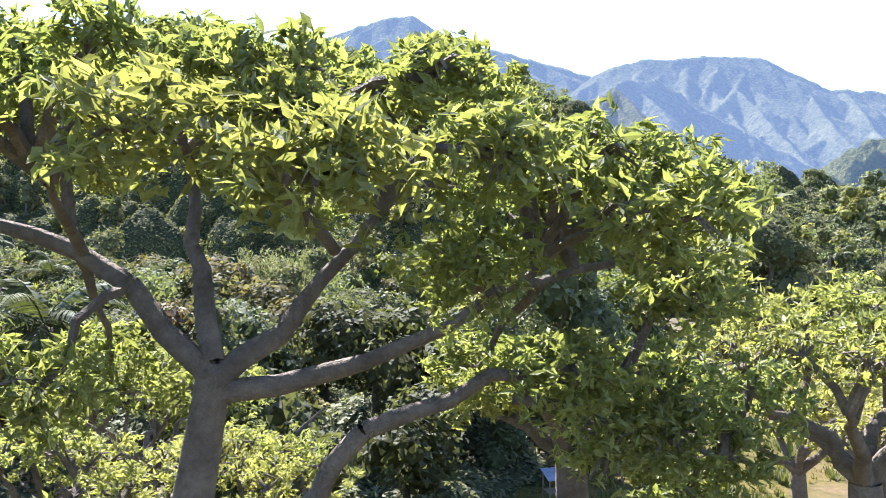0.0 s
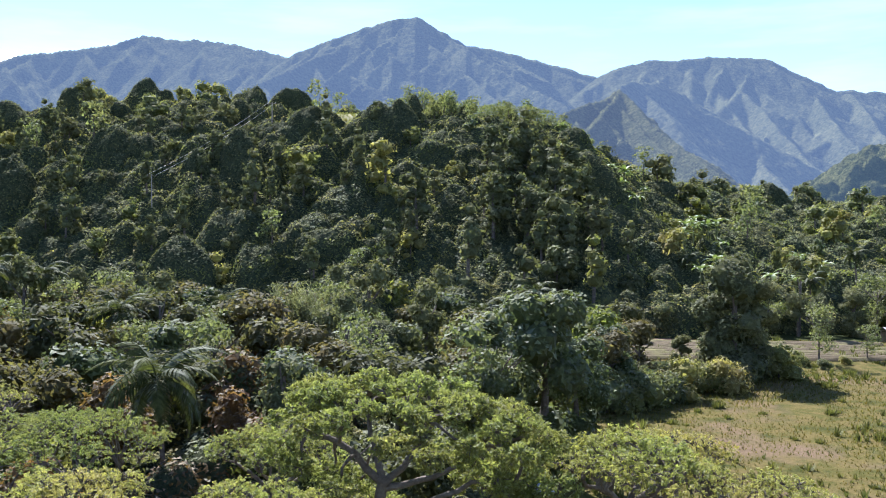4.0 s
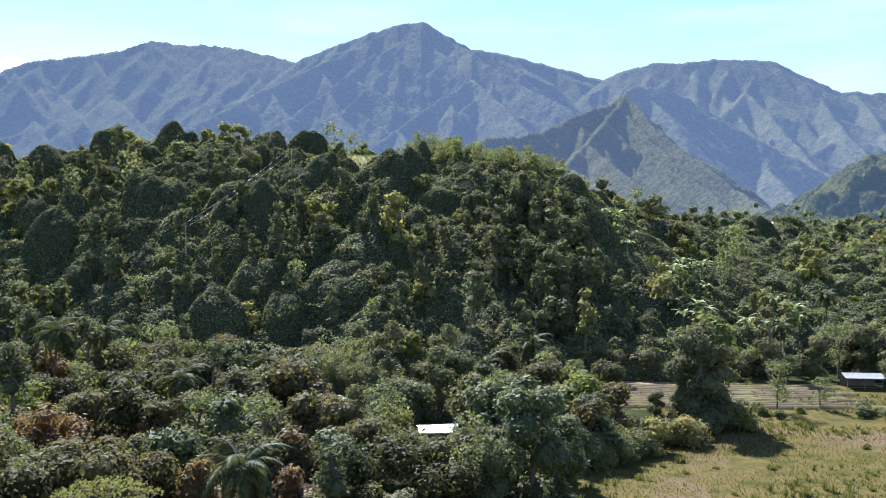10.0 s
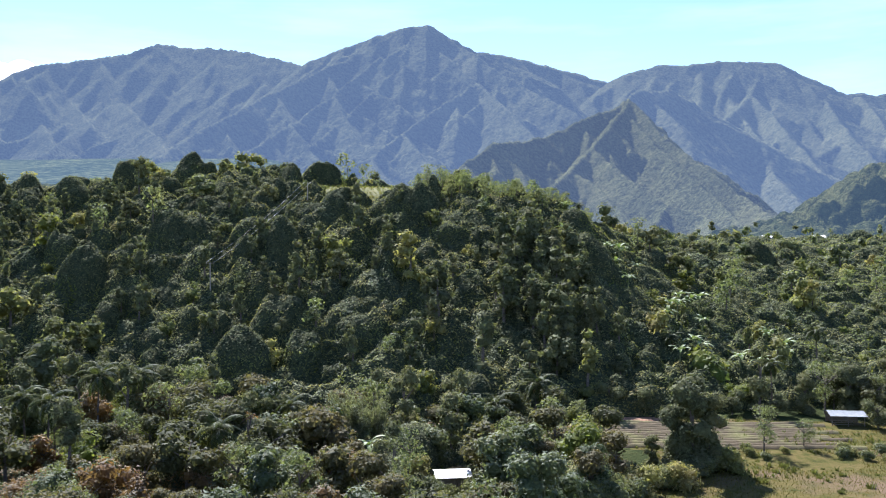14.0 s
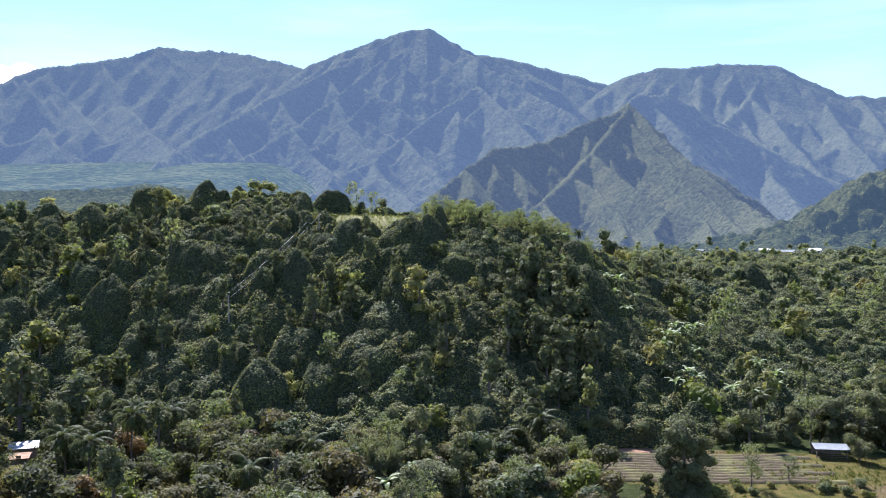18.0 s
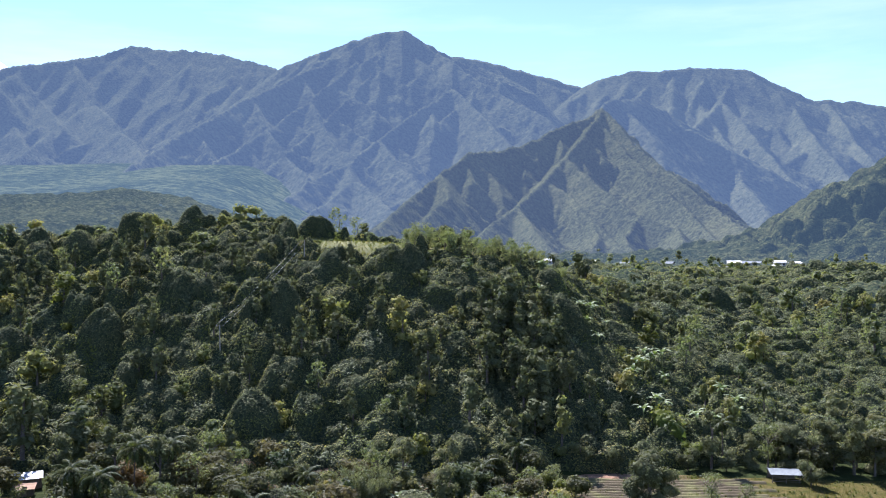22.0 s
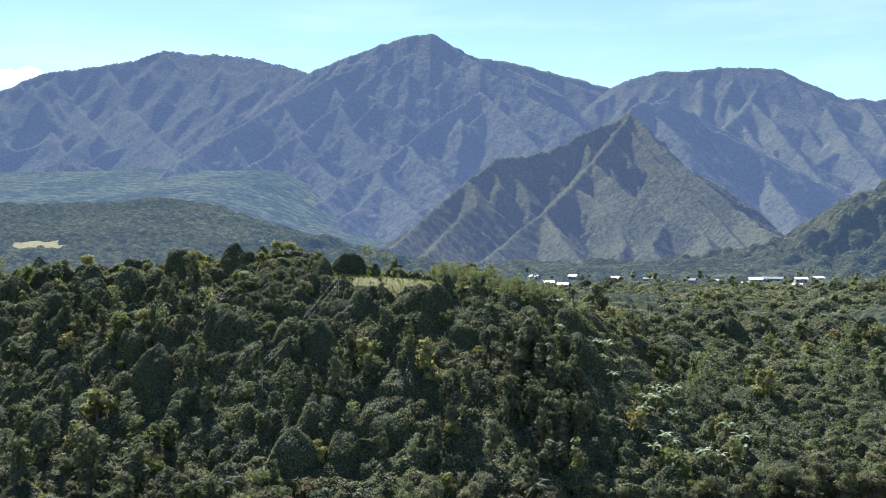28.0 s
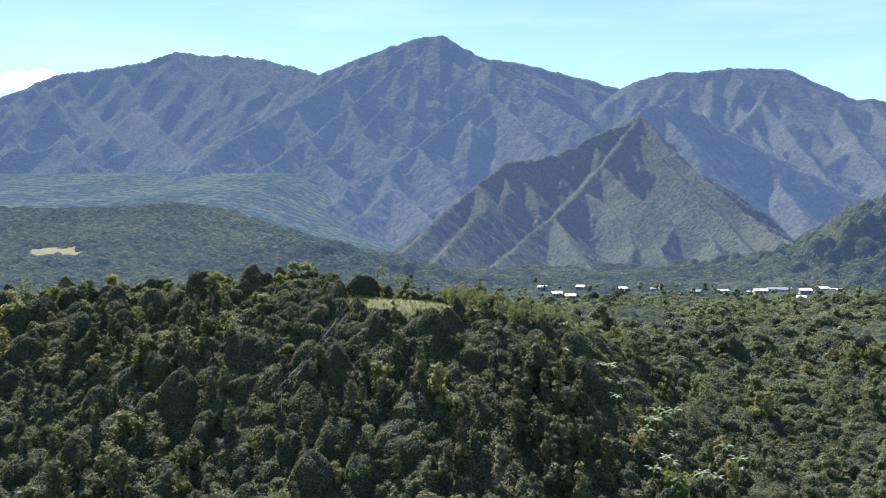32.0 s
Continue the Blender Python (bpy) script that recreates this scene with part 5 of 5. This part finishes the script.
def banana_leaf_mesh():
    k = 8
    f = np.linspace(0, 1, k)
    spine = np.stack([1.9 * f, 0 * f, 0.9 * f - 1.35 * f ** 2.2], -1)
    w = 0.30 * np.sin(math.pi * np.clip(f * 0.93 + 0.07, 0, 1)) ** 0.6
    V = np.concatenate([spine + np.stack([0 * w, -w, 0.25 * w], -1), spine, spine + np.stack([0 * w, w, 0.25 * w], -1)])
    Q = [(i + r * k, i + 1 + r * k, i + 1 + (r + 1) * k, i + (r + 1) * k) for r in range(2) for i in range(k - 1)]
    return mesh_arrays("leaf", V, np.array(Q), None, (leaf_banana,), smooth=True)


BANANA_LEAF = banana_leaf_mesh()


def banana(seed):
    rng = np.random.default_rng(seed)
    ob = new("banana_plant")
    v, q = limb([(0, 0, -0.2), (0.03, 0, 1.2), (0.05, 0.03, 2.3)], (0.15, 0.12, 0.07), 8)
    part("stem", mesh_arrays("stem", v, q, None, (stem_green,), smooth=True), ob)
    for k in range(8):
        lf = part("leaf", BANANA_LEAF, ob)
        lf.matrix_local = pose(0.05, 0.03, 2.2 + 0.02 * k, 0, 0, k * 137.5 + rng.uniform(-15, 15)) @ pose(0, 0, 0, 0, rng.uniform(-45, 0), 0) @ Matrix.Scale(rng.uniform(0.8, 1.15), 4)
    return tagged(ob, "banana plant with broad arching leaves on the slope", "banana plant", "banana plants")


BAN = [banana(k) for k in range(2)]
rng = np.random.default_rng(71)
for k in range(34):
    x, y = (rng.uniform(38, 70), rng.uniform(136, 172)) if k < 18 else (rng.uniform(24, 60), rng.uniform(170, 205)) if k < 27 else (rng.uniform(-30, -4), rng.uniform(80, 100))
    place_model(BAN[k % 2], USED, x, y, rng.uniform(1.1, 1.6), rng.uniform(0, 360), float(land(x, y)) + (2.2 if k < 27 else 0.0))

culm_mat = surface("bamboo_culm", [(0.3, (0.14, 0.16, 0.05)), (0.7, (0.24, 0.23, 0.09))], 3.0, 0.5, 0.2)
leaf_bamboo = leaf_material("bamboo_leaves", [(0.0, (0.13, 0.145, 0.085)), (1.0, (0.18, 0.19, 0.11))], 0.45, 0.02)


def bamboo(x, y, seed, h):
    rng = np.random.default_rng(seed)
    g = float(land(x, y))
    ob = new("bamboo_clump")
    ob.location = (x, y, g - 0.1)
    tips, outs = [], []
    for k in range(24):
        a, r = rng.uniform(0, 6.28), rng.uniform(0.1, 0.7)
        hh = h * rng.uniform(0.65, 1.0)
        f = np.linspace(0, 1, 8)
        spread = rng.uniform(0.10, 0.26) * hh
        pts = np.stack([math.cos(a) * (r + spread * f ** 2.4), math.sin(a) * (r + spread * f ** 2.4), hh * (f - 0.12 * f ** 4)], -1)
        v, q = limb(pts, np.linspace(0.05, 0.012, 8), 5)
        part("culm", mesh_arrays("culm", v, q, None, (culm_mat,), smooth=True), ob)
        m = 150
        t = rng.uniform(0.25, 1.0, m)
        P = np.stack([np.interp(t, f, pts[:, i]) for i in range(3)], -1) + rng.normal(0, 0.32, (m, 3))
        tips.append(P)
        outs.append(np.array((math.cos(a), math.sin(a), 0.4)) + rng.normal(0, 0.4, (m, 3)))
    v, q = cards(rng, np.concatenate(tips), np.concatenate(outs), 0.16, 0.7, long=3.2, droop=0.8)
    part("foliage", mesh_arrays("foliage", v, q, None, (leaf_bamboo,)), ob)
    return tagged(ob, "pale green feathery bamboo clump", "bamboo", "bamboo clumps")


for k, (x, y, h) in enumerate(((-19.0, 90, 12.0), (-14.6, 92, 11.0), (-17.0, 88.5, 9.5), (2.0, 84, 7.0))):
    bamboo(x, y, 200 + k, h)


# ---- ploughed field, grass ----
soil_mat = surface("ploughed_soil", [(0.3, (0.075, 0.060, 0.033)), (0.7, (0.12, 0.094, 0.054))], 1.2, 0.95, 0.6, 6.0, stain=(0.16, 0.5, 0.66, (0.16, 0.155, 0.06)))
plough = new("ploughed_field")
tagged(plough, "ploughed strip of pale brown soil in low ridges", "field", kind="structure")
PX0, PX1, PY0, PY1 = 24.0, 63.0, 95.0, 114.0
rng = np.random.default_rng(5)


def strip(y0, y1, hmax, x0=PX0, x1=PX1, lift=0.03):
    xs = np.linspace(x0, x1, 44)
    prof = [(0.0, 0.0), (0.25, 0.8), (0.5, 1.0), (0.75, 0.8), (1.0, 0.0)]
    V = []
    for f, hh in prof:
        yy = y0 + (y1 - y0) * f + 0.5 * np.sin(xs * 0.09) + 0.12 * np.sin(xs * 0.7 + y0)
        V.append(np.stack([xs, yy, land(xs, yy) + lift + hmax * hh * (0.75 + 0.5 * vnoise(xs, yy, 2.0, 3))], -1))
    n = len(xs)
    Q = [(r * n + i, r * n + i + 1, (r + 1) * n + i + 1, (r + 1) * n + i) for r in range(4) for i in range(n - 1)]
    return mesh_arrays("furrow", np.concatenate(V), np.array(Q), None, (soil_mat,), smooth=True)


k = 0
yy = PY0
while yy < PY1:
    part("furrow_ridge", strip(yy, yy + 1.5, 0.42, PX0 + 1.5 * math.sin(k), PX1 - 3 * (k % 3)), plough)
    yy += 1.75
    k += 1
red_soil = surface("red_soil", [(0.3, (0.20, 0.11, 0.07)), (0.7, (0.28, 0.17, 0.11))], 0.8, 0.95, 0.6, 5.0)
xs, ys = np.linspace(24, 40, 20), np.linspace(114.5, 119.5, 10)
patch = new("bare_soil", sheet("bare_soil", xs, ys, lambda x, y: land(x, y) + 0.10 - 0.25 * ((x - 32) / 8) ** 4 - 0.25 * ((y - 117) / 2.5) ** 4, (red_soil,)))
tagged(patch, "bare reddish soil at the foot of the trees", "soil", kind="structure")

grass_mat = leaf_material("dry_grass", [(0.0, (0.095, 0.092, 0.024)), (0.5, (0.15, 0.122, 0.036)), (1.0, (0.072, 0.082, 0.022))], 0.4, 0.02, 0.15)
tuft_mat = leaf_material("green_grass", [(0.0, (0.09, 0.10, 0.035)), (1.0, (0.14, 0.15, 0.05))], 0.35, 0.02)

meadow_grass_mat = leaf_material("bright_grass", [(0.0, (0.14, 0.155, 0.05)), (1.0, (0.20, 0.19, 0.07))], 0.4, 0.02)


def tuft(rng, x, y, z, size, blades):
    a = rng.uniform(0, 6.28, blades)
    r = rng.uniform(0, 0.35, blades) * size
    b = np.stack([x + np.cos(a) * r, y + np.sin(a) * r, np.full(blades, z)], -1)
    tip = b + np.stack([np.cos(a) * size * rng.uniform(0.1, 0.6, blades), np.sin(a) * size * rng.uniform(0.1, 0.6, blades), size * rng.uniform(0.55, 1.1, blades)], -1)
    w = np.stack([-np.sin(a), np.cos(a), 0 * a], -1) * size * 0.11
    return np.stack([b - w, b + w, tip], 1).reshape(-1, 3)


def grass(name, seed, area, cell, keep, size, blades, mat, label):
    rng = np.random.default_rng(seed)
    X, Y = scatter(seed, *area, cell, keep)
    Z = land(X, Y)
    n = fnoise(X, Y, 9, 4, 3)
    vs = [tuft(rng, x, y, z - 0.03, size * rng.uniform(0.5, 1.2) * (0.5 + g), blades) for x, y, z, g in zip(X, Y, Z, n)]
    V = np.concatenate(vs)
    T = np.arange(len(V)).reshape(-1, 3)
    ob = new(name, mesh_arrays(name, V, None, T, (mat,), np.repeat(rng.random(len(vs)), blades * 3)))
    return tagged(ob, label, "grass", kind="stuff")


def pasture_open(x, y):
    return pasture_mask(x, y) & in_sector(x, y) & (y > 14) & (fnoise(x, y, 11, 21, 2) > 0.33)


grass("pasture_grass", 81, (-14, 95, 14, 118), 0.5, pasture_open, 0.32, 5, grass_mat, "dry yellowish grass tufts over the open field")
grass("pasture_weeds", 82, (-14, 95, 30, 118), 1.9, lambda x, y: pasture_open(x, y) & (fnoise(x, y, 14, 55, 2) > 0.5), 0.75, 16, tuft_mat, "green weeds and tall grass in the open field")
grass("meadow_grass", 83, (-60, 20, 190, 236), 0.9, lambda x, y: meadow_mask(x, y), 0.7, 9, meadow_grass_mat, "bright grass on the hilltop clearing")


def grass_clump(seed):
    rng = np.random.default_rng(seed)
    V = np.concatenate([tuft(rng, rng.normal(0, 0.25), rng.normal(0, 0.25), 0, 0.9, 26) for _ in range(5)])
    ob = new("grass_clump", mesh_arrays("grass_clump", V, None, np.arange(len(V)).reshape(-1, 3), (tuft_mat,)))
    return tagged(ob, "dark green clump of tall grass in the field", "grass clump", "grass clumps in the field")


CLUMPS = [grass_clump(k) for k in range(3)]
rng = np.random.default_rng(301)
count = 0
while count < 130:
    x, y = rng.uniform(0, 85), rng.uniform(34, 96)
    if not bool(pasture_mask(np.array([x]), np.array([y]))[0]) or not bool(in_sector(x, y)):
        continue
    big = 1.9 if count in (3, 40) else rng.uniform(0.35, 0.95)
    place_model(CLUMPS[count % 3], USED, x, y, big, rng.uniform(0, 360))
    count += 1


# ---- huts, shed, village ----
tin = surface("galvanised_sheet", [(0.3, (0.34, 0.36, 0.37)), (0.7, (0.52, 0.53, 0.54))], 1.5, 0.5, 0.15, 8.0, metal=0.35, stain=(0.5, 0.62, 0.75, (0.35, 0.26, 0.2)))
tin_blue = surface("grey_blue_sheet", [(0.3, (0.12, 0.14, 0.16)), (0.7, (0.19, 0.21, 0.23))], 1.5, 0.8, 0.15, 8.0, spec=0.1)
tin_rust = surface("rusty_sheet", [(0.3, (0.16, 0.10, 0.07)), (0.7, (0.27, 0.18, 0.13))], 1.5, 0.8, 0.2, 8.0, spec=0.1)
tin_red = surface("red_sheet", [(0.3, (0.30, 0.10, 0.08)), (0.7, (0.42, 0.16, 0.12))], 1.5, 0.5, 0.15, 8.0)
plaster = surface("plaster", [(0.3, (0.30, 0.29, 0.26)), (0.7, (0.44, 0.42, 0.38))], 1.0, 0.9, 0.3, 6.0)
timber = surface("weathered_timber", [(0.3, (0.13, 0.10, 0.075)), (0.7, (0.25, 0.20, 0.15))], 3.0, 0.85, 0.5, 14.0)
dark_glass = surface("dark_window", [(0.3, (0.015, 0.018, 0.02)), (0.7, (0.03, 0.034, 0.038))], 1.0, 0.15, 0.0)


def box(x0, x1, y0, y1, z0, z1, bevel=0.0):
    bm = bmesh.new()
    bmesh.ops.create_cube(bm, size=1.0, matrix=Matrix.Translation(((x0 + x1) / 2, (y0 + y1) / 2, (z0 + z1) / 2)) @ Matrix.Diagonal((x1 - x0, y1 - y0, z1 - z0, 1)))
    if bevel:
        bmesh.ops.bevel(bm, geom=bm.edges[:], offset=bevel, segments=1, affect="EDGES")
    return bm


def sheet_roof(w, d, rise, z, mat, wave=0.035, single=False):
    """A corrugated roof over w by d metres, ridge along x, or a single slope that falls to the front."""
    n = int(w / 0.10)
    xs = np.linspace(-w / 2, w / 2, n)
    rows = ((-d / 2, 0.0), (d / 2, rise)) if single else ((-d / 2, 0.0), (0.0, rise), (d / 2, 0.0))
    V = []
    for lower in (0.0, -0.03):
        for yy, zz in rows:
            V.append(np.stack([xs, np.full(n, yy), z + zz + lower + wave * np.sin(xs * 2 * math.pi / 0.3)], -1))
    R = len(rows)
    Q = []
    for layer in range(2):
        for r in range(R - 1):
            b = (layer * R + r) * n
            for i in range(n - 1):
                q = (b + i, b + i + 1, b + n + i + 1, b + n + i)
                Q.append(q if layer == 0 else q[::-1])
    for r in (0, R - 1):
        for i in range(n - 1):
            Q.append((r * n + i, r * n + i + 1, (R + r) * n + i + 1, (R + r) * n + i))
    return mesh_arrays("roof", np.concatenate(V), np.array(Q), None, (mat,), smooth=True)


def hut(x, y, turn, w, d, h, roof, label, rise=0.5, single=False, walls=True, name="hut"):
    g = float(land(x, y))
    ob = new(name)
    ob.matrix_basis = pose(x, y, g - 0.05, 0, 0, turn)
    for sx in (-1, 0, 1):
        for sy in (-1, 1):
            px_, py_ = sx * (w / 2 - 0.1), sy * (d / 2 - 0.1)
            part("post", bm_mesh("post", box(px_ - 0.07, px_ + 0.07, py_ - 0.07, py_ + 0.07, -0.2, h + (rise if single and sy > 0 else 0), 0.01), timber), ob)
    for sy in (-1, 1):
        zz = h + (rise if single and sy > 0 else 0)
        part("beam", bm_mesh("beam", box(-w / 2, w / 2, sy * (d / 2 - 0.1) - 0.05, sy * (d / 2 - 0.1) + 0.05, zz - 0.14, zz, 0.01), timber), ob)
    part("roof", sheet_roof(w + 0.8, d + 0.9, rise, h + 0.05, roof, single=single), ob)
    if walls:
        part("wall", bm_mesh("wall", box(-w / 2 + 0.1, -0.5, -d / 2 + 0.02, -d / 2 + 0.10, 0, h - 0.15), timber), ob)
        part("wall", bm_mesh("wall", box(0.5, w / 2 - 0.1, -d / 2 + 0.02, -d / 2 + 0.10, 0, h - 0.15), timber), ob)
        part("wall", bm_mesh("wall", box(-w / 2 + 0.1, w / 2 - 0.1, d / 2 - 0.10, d / 2 - 0.02, 0, h - 0.15), timber), ob)
        part("wall", bm_mesh("wall", box(-w / 2 - 0.02, -w / 2 + 0.06, -d / 2 + 0.1, d / 2 - 0.1, 0, h - 0.15), timber), ob)
        part("wall", bm_mesh("wall", box(w / 2 - 0.06, w / 2 + 0.02, -d / 2 + 0.1, d / 2 - 0.1, 0, h - 0.15), timber), ob)
        part("door", bm_mesh("door", box(-0.45, 0.45, -d / 2 + 0.04, -d / 2 + 0.09, 0, 2.0, 0.01), timber), ob)
    else:
        part("back_wall", bm_mesh("back_wall", box(-w / 2 + 0.1, w / 2 - 0.1, d / 2 - 0.08, d / 2 - 0.03, 0.1, h - 0.3), timber), ob)
        for k in range(3):
            part("rail", bm_mesh("rail", box(-w / 2, w / 2, -d / 2 + 0.07, -d / 2 + 0.12, 0.35 + 0.35 * k, 0.43 + 0.35 * k), timber), ob)
    return tagged(ob, label, name)


hut(-2.5, 75, 8, 4.2, 3.6, 1.9, tin, "small hut with a bright tin roof among trees", 0.45)
hut(-88, 112, 24, 5.6, 4.6, 2.3, tin, "hut with a pale tin roof beside coconut palms", 0.8)
hut(-85.5, 106.5, 18, 3.0, 2.4, 1.5, tin_rust, "low rusty lean-to beside the hut", 0.4, True)
hut(67.5, 113, -8, 5.6, 4.2, 1.9, tin_blue, "open-sided farm shed with grey-blue tin roof", 0.55, False, False, "shed")

# a sheet-roofed stall under the mango trees
stall = new("field_shelter")
stall.matrix_basis = pose(5.2, 37.0, float(land(5.2, 37.0)), 0, 0, 12)
white_sheet = surface("white_sheet", [(0.3, (0.22, 0.28, 0.38)), (0.7, (0.36, 0.41, 0.48))], 2.0, 0.5, 0.2, 7.0)
for sx in (-0.7, 0.7):
    for sy in (-0.45, 0.45):
        part("post", bm_mesh("post", box(sx - 0.03, sx + 0.03, sy - 0.03, sy + 0.03, -0.1, 1.2 + 0.2 * (sy > 0), 0.005), timber), stall)
part("roof", sheet_roof(1.6, 1.1, 0.25, 1.2, white_sheet, 0.015, True), stall)
part("shelf", bm_mesh("shelf", box(-0.72, 0.72, -0.4, 0.4, 0.55, 0.59, 0.005), timber), stall)
tagged(stall, "little shelter with a white sheet roof on thin posts", "shelter")


def house(x, y, turn, w, d, h, roof, label):
    g = float(land(x, y)) - 0.2
    ob = new("house")
    ob.matrix_basis = pose(x, y, g, 0, 0, turn)
    part("body", bm_mesh("body", box(-w / 2, w / 2, -d / 2, d / 2, -1.0, h, 0.02), plaster), ob)
    part("roof", sheet_roof(w + 1.0, d + 1.2, 1.3, h + 0.02, roof), ob)
    part("door", bm_mesh("door", box(-0.45, 0.45, -d / 2 - 0.04, -d / 2 + 0.02, 0.2, 2.2, 0.01), timber), ob)
    for wx in (-w / 3.2, w / 3.2):
        win = part("window", bm_mesh("window", box(wx - 0.6, wx + 0.6, -d / 2 - 0.03, -d / 2 + 0.02, 1.0, 2.1, 0.01), plaster), ob)
        part("pane", bm_mesh("pane", box(wx - 0.52, wx + 0.52, -d / 2 - 0.05, -d / 2 - 0.02, 1.08, 2.02), dark_glass), win)
    return tagged(ob, label, "house", "houses of the village")


ROOFS = ((tin, "village house with a pale tin roof"), (tin_blue, "village house with a long grey roof"), (tin_red, "village house with a red roof"))
for k, (x, y, w, d, r) in enumerate(VILLAGE):
    house(x, y, (k * 47) % 70 - 35, w * 0.75, d * 0.8, 2.7, ROOFS[r][0], ROOFS[r][1])


# ---- power line ----
pole_mat = surface("grey_pole", [(0.3, (0.22, 0.20, 0.18)), (0.7, (0.32, 0.30, 0.27))], 3.0, 0.8, 0.3)
cable_mat = surface("cable", [(0.3, (0.34, 0.34, 0.33)), (0.7, (0.44, 0.44, 0.43))], 5.0, 0.4, 0.0)
TOPS = []
for x, y, h in ((-60, 158, 9.5), (-45, 203, 7.0)):
    g = float(land(x, y))
    pole = new("power_pole")
    pole.location = (x, y, g - 0.3)
    v, q = limb([(0, 0, 0), (0, 0, h * 0.5), (0, 0, h)], (0.16, 0.13, 0.10), 8)
    part("shaft", mesh_arrays("shaft", v, q, None, (pole_mat,), smooth=True), pole)
    part("cross_arm", bm_mesh("cross_arm", box(-1.0, 1.0, -0.06, 0.06, h - 0.4, h - 0.26, 0.01), timber), pole)
    for sx in (-0.9, 0.9):
        part("insulator", bm_mesh("insulator", box(sx - 0.05, sx + 0.05, -0.05, 0.05, h - 0.26, h - 0.08, 0.02), plaster), pole)
    tagged(pole, "power pole with a cross-arm rising out of the forest", "pole", "power poles")
    TOPS.append((x, y, g - 0.3 + h - 0.08))
for sx in (-0.9, 0.9):
    f = np.linspace(0, 1, 14)
    a, b = np.array(TOPS[0]) + (sx, 0, 0), np.array(TOPS[1]) + (sx, 0, 0)
    pts = a + (b - a) * f[:, None] - np.stack([0 * f, 0 * f, 4 * 0.9 * f * (1 - f)], -1)
    v, q = limb(pts, np.full(14, 0.024), 5)
    line = new("power_cable", mesh_arrays("power_cable", v, q, None, (cable_mat,), smooth=True))
    tagged(line, "thin pale power cable strung between poles", "cable", "power cables")


# ---- cloud bank behind the range ----
m, n, l, out = nodes_of("cloud")
cd = n.new("ShaderNodeBsdfDiffuse")
cd.inputs["Color"].default_value = (0.95, 0.95, 0.95, 1)
# emission added for sunlight through the cloud; it is no lamp
ce = n.new("ShaderNodeEmission")
ce.inputs["Color"].default_value = (0.62, 0.66, 0.70, 1)
ca = n.new("ShaderNodeAddShader")
l.new(cd.outputs[0], ca.inputs[0])
l.new(ce.outputs[0], ca.inputs[1])
l.new(ca.outputs[0], out.inputs["Surface"])
cloud_mat = m
rng = np.random.default_rng(9)
vs, ts, base = [], [], 0
bm = bmesh.new()
bmesh.ops.create_icosphere(bm, subdivisions=3, radius=1.0)
SV = np.array([v.co[:] for v in bm.verts])
ST = np.array([[v.index for v in f.verts] for f in bm.faces])
bm.free()
for k in range(46):
    f = k / 45
    c = np.array((-2219 + 539 * f + rng.normal(0, 15), 3606 + rng.normal(0, 40), 708 + 55 * math.sin(math.pi * min(1.0, 0.25 + 0.75 * f)) + rng.normal(0, 12)))
    r = rng.uniform(25, 55) * (1.1 - 0.6 * f)
    vs.append(c + SV * r * (1.5, 1.0, 0.75) * (0.85 + 0.3 * vnoise(SV[:, 0] * 3 + k, SV[:, 2] * 3 + SV[:, 1] * 2, 1.0, k))[:, None])
    ts.append(ST + base)
    base += len(SV)
cloud = new("cloud_bank", mesh_arrays("cloud_bank", np.concatenate(vs), None, np.concatenate(ts), (cloud_mat,), smooth=True))
tagged(cloud, "white cumulus cloud bank behind the mountains", "cloud", kind="structure")
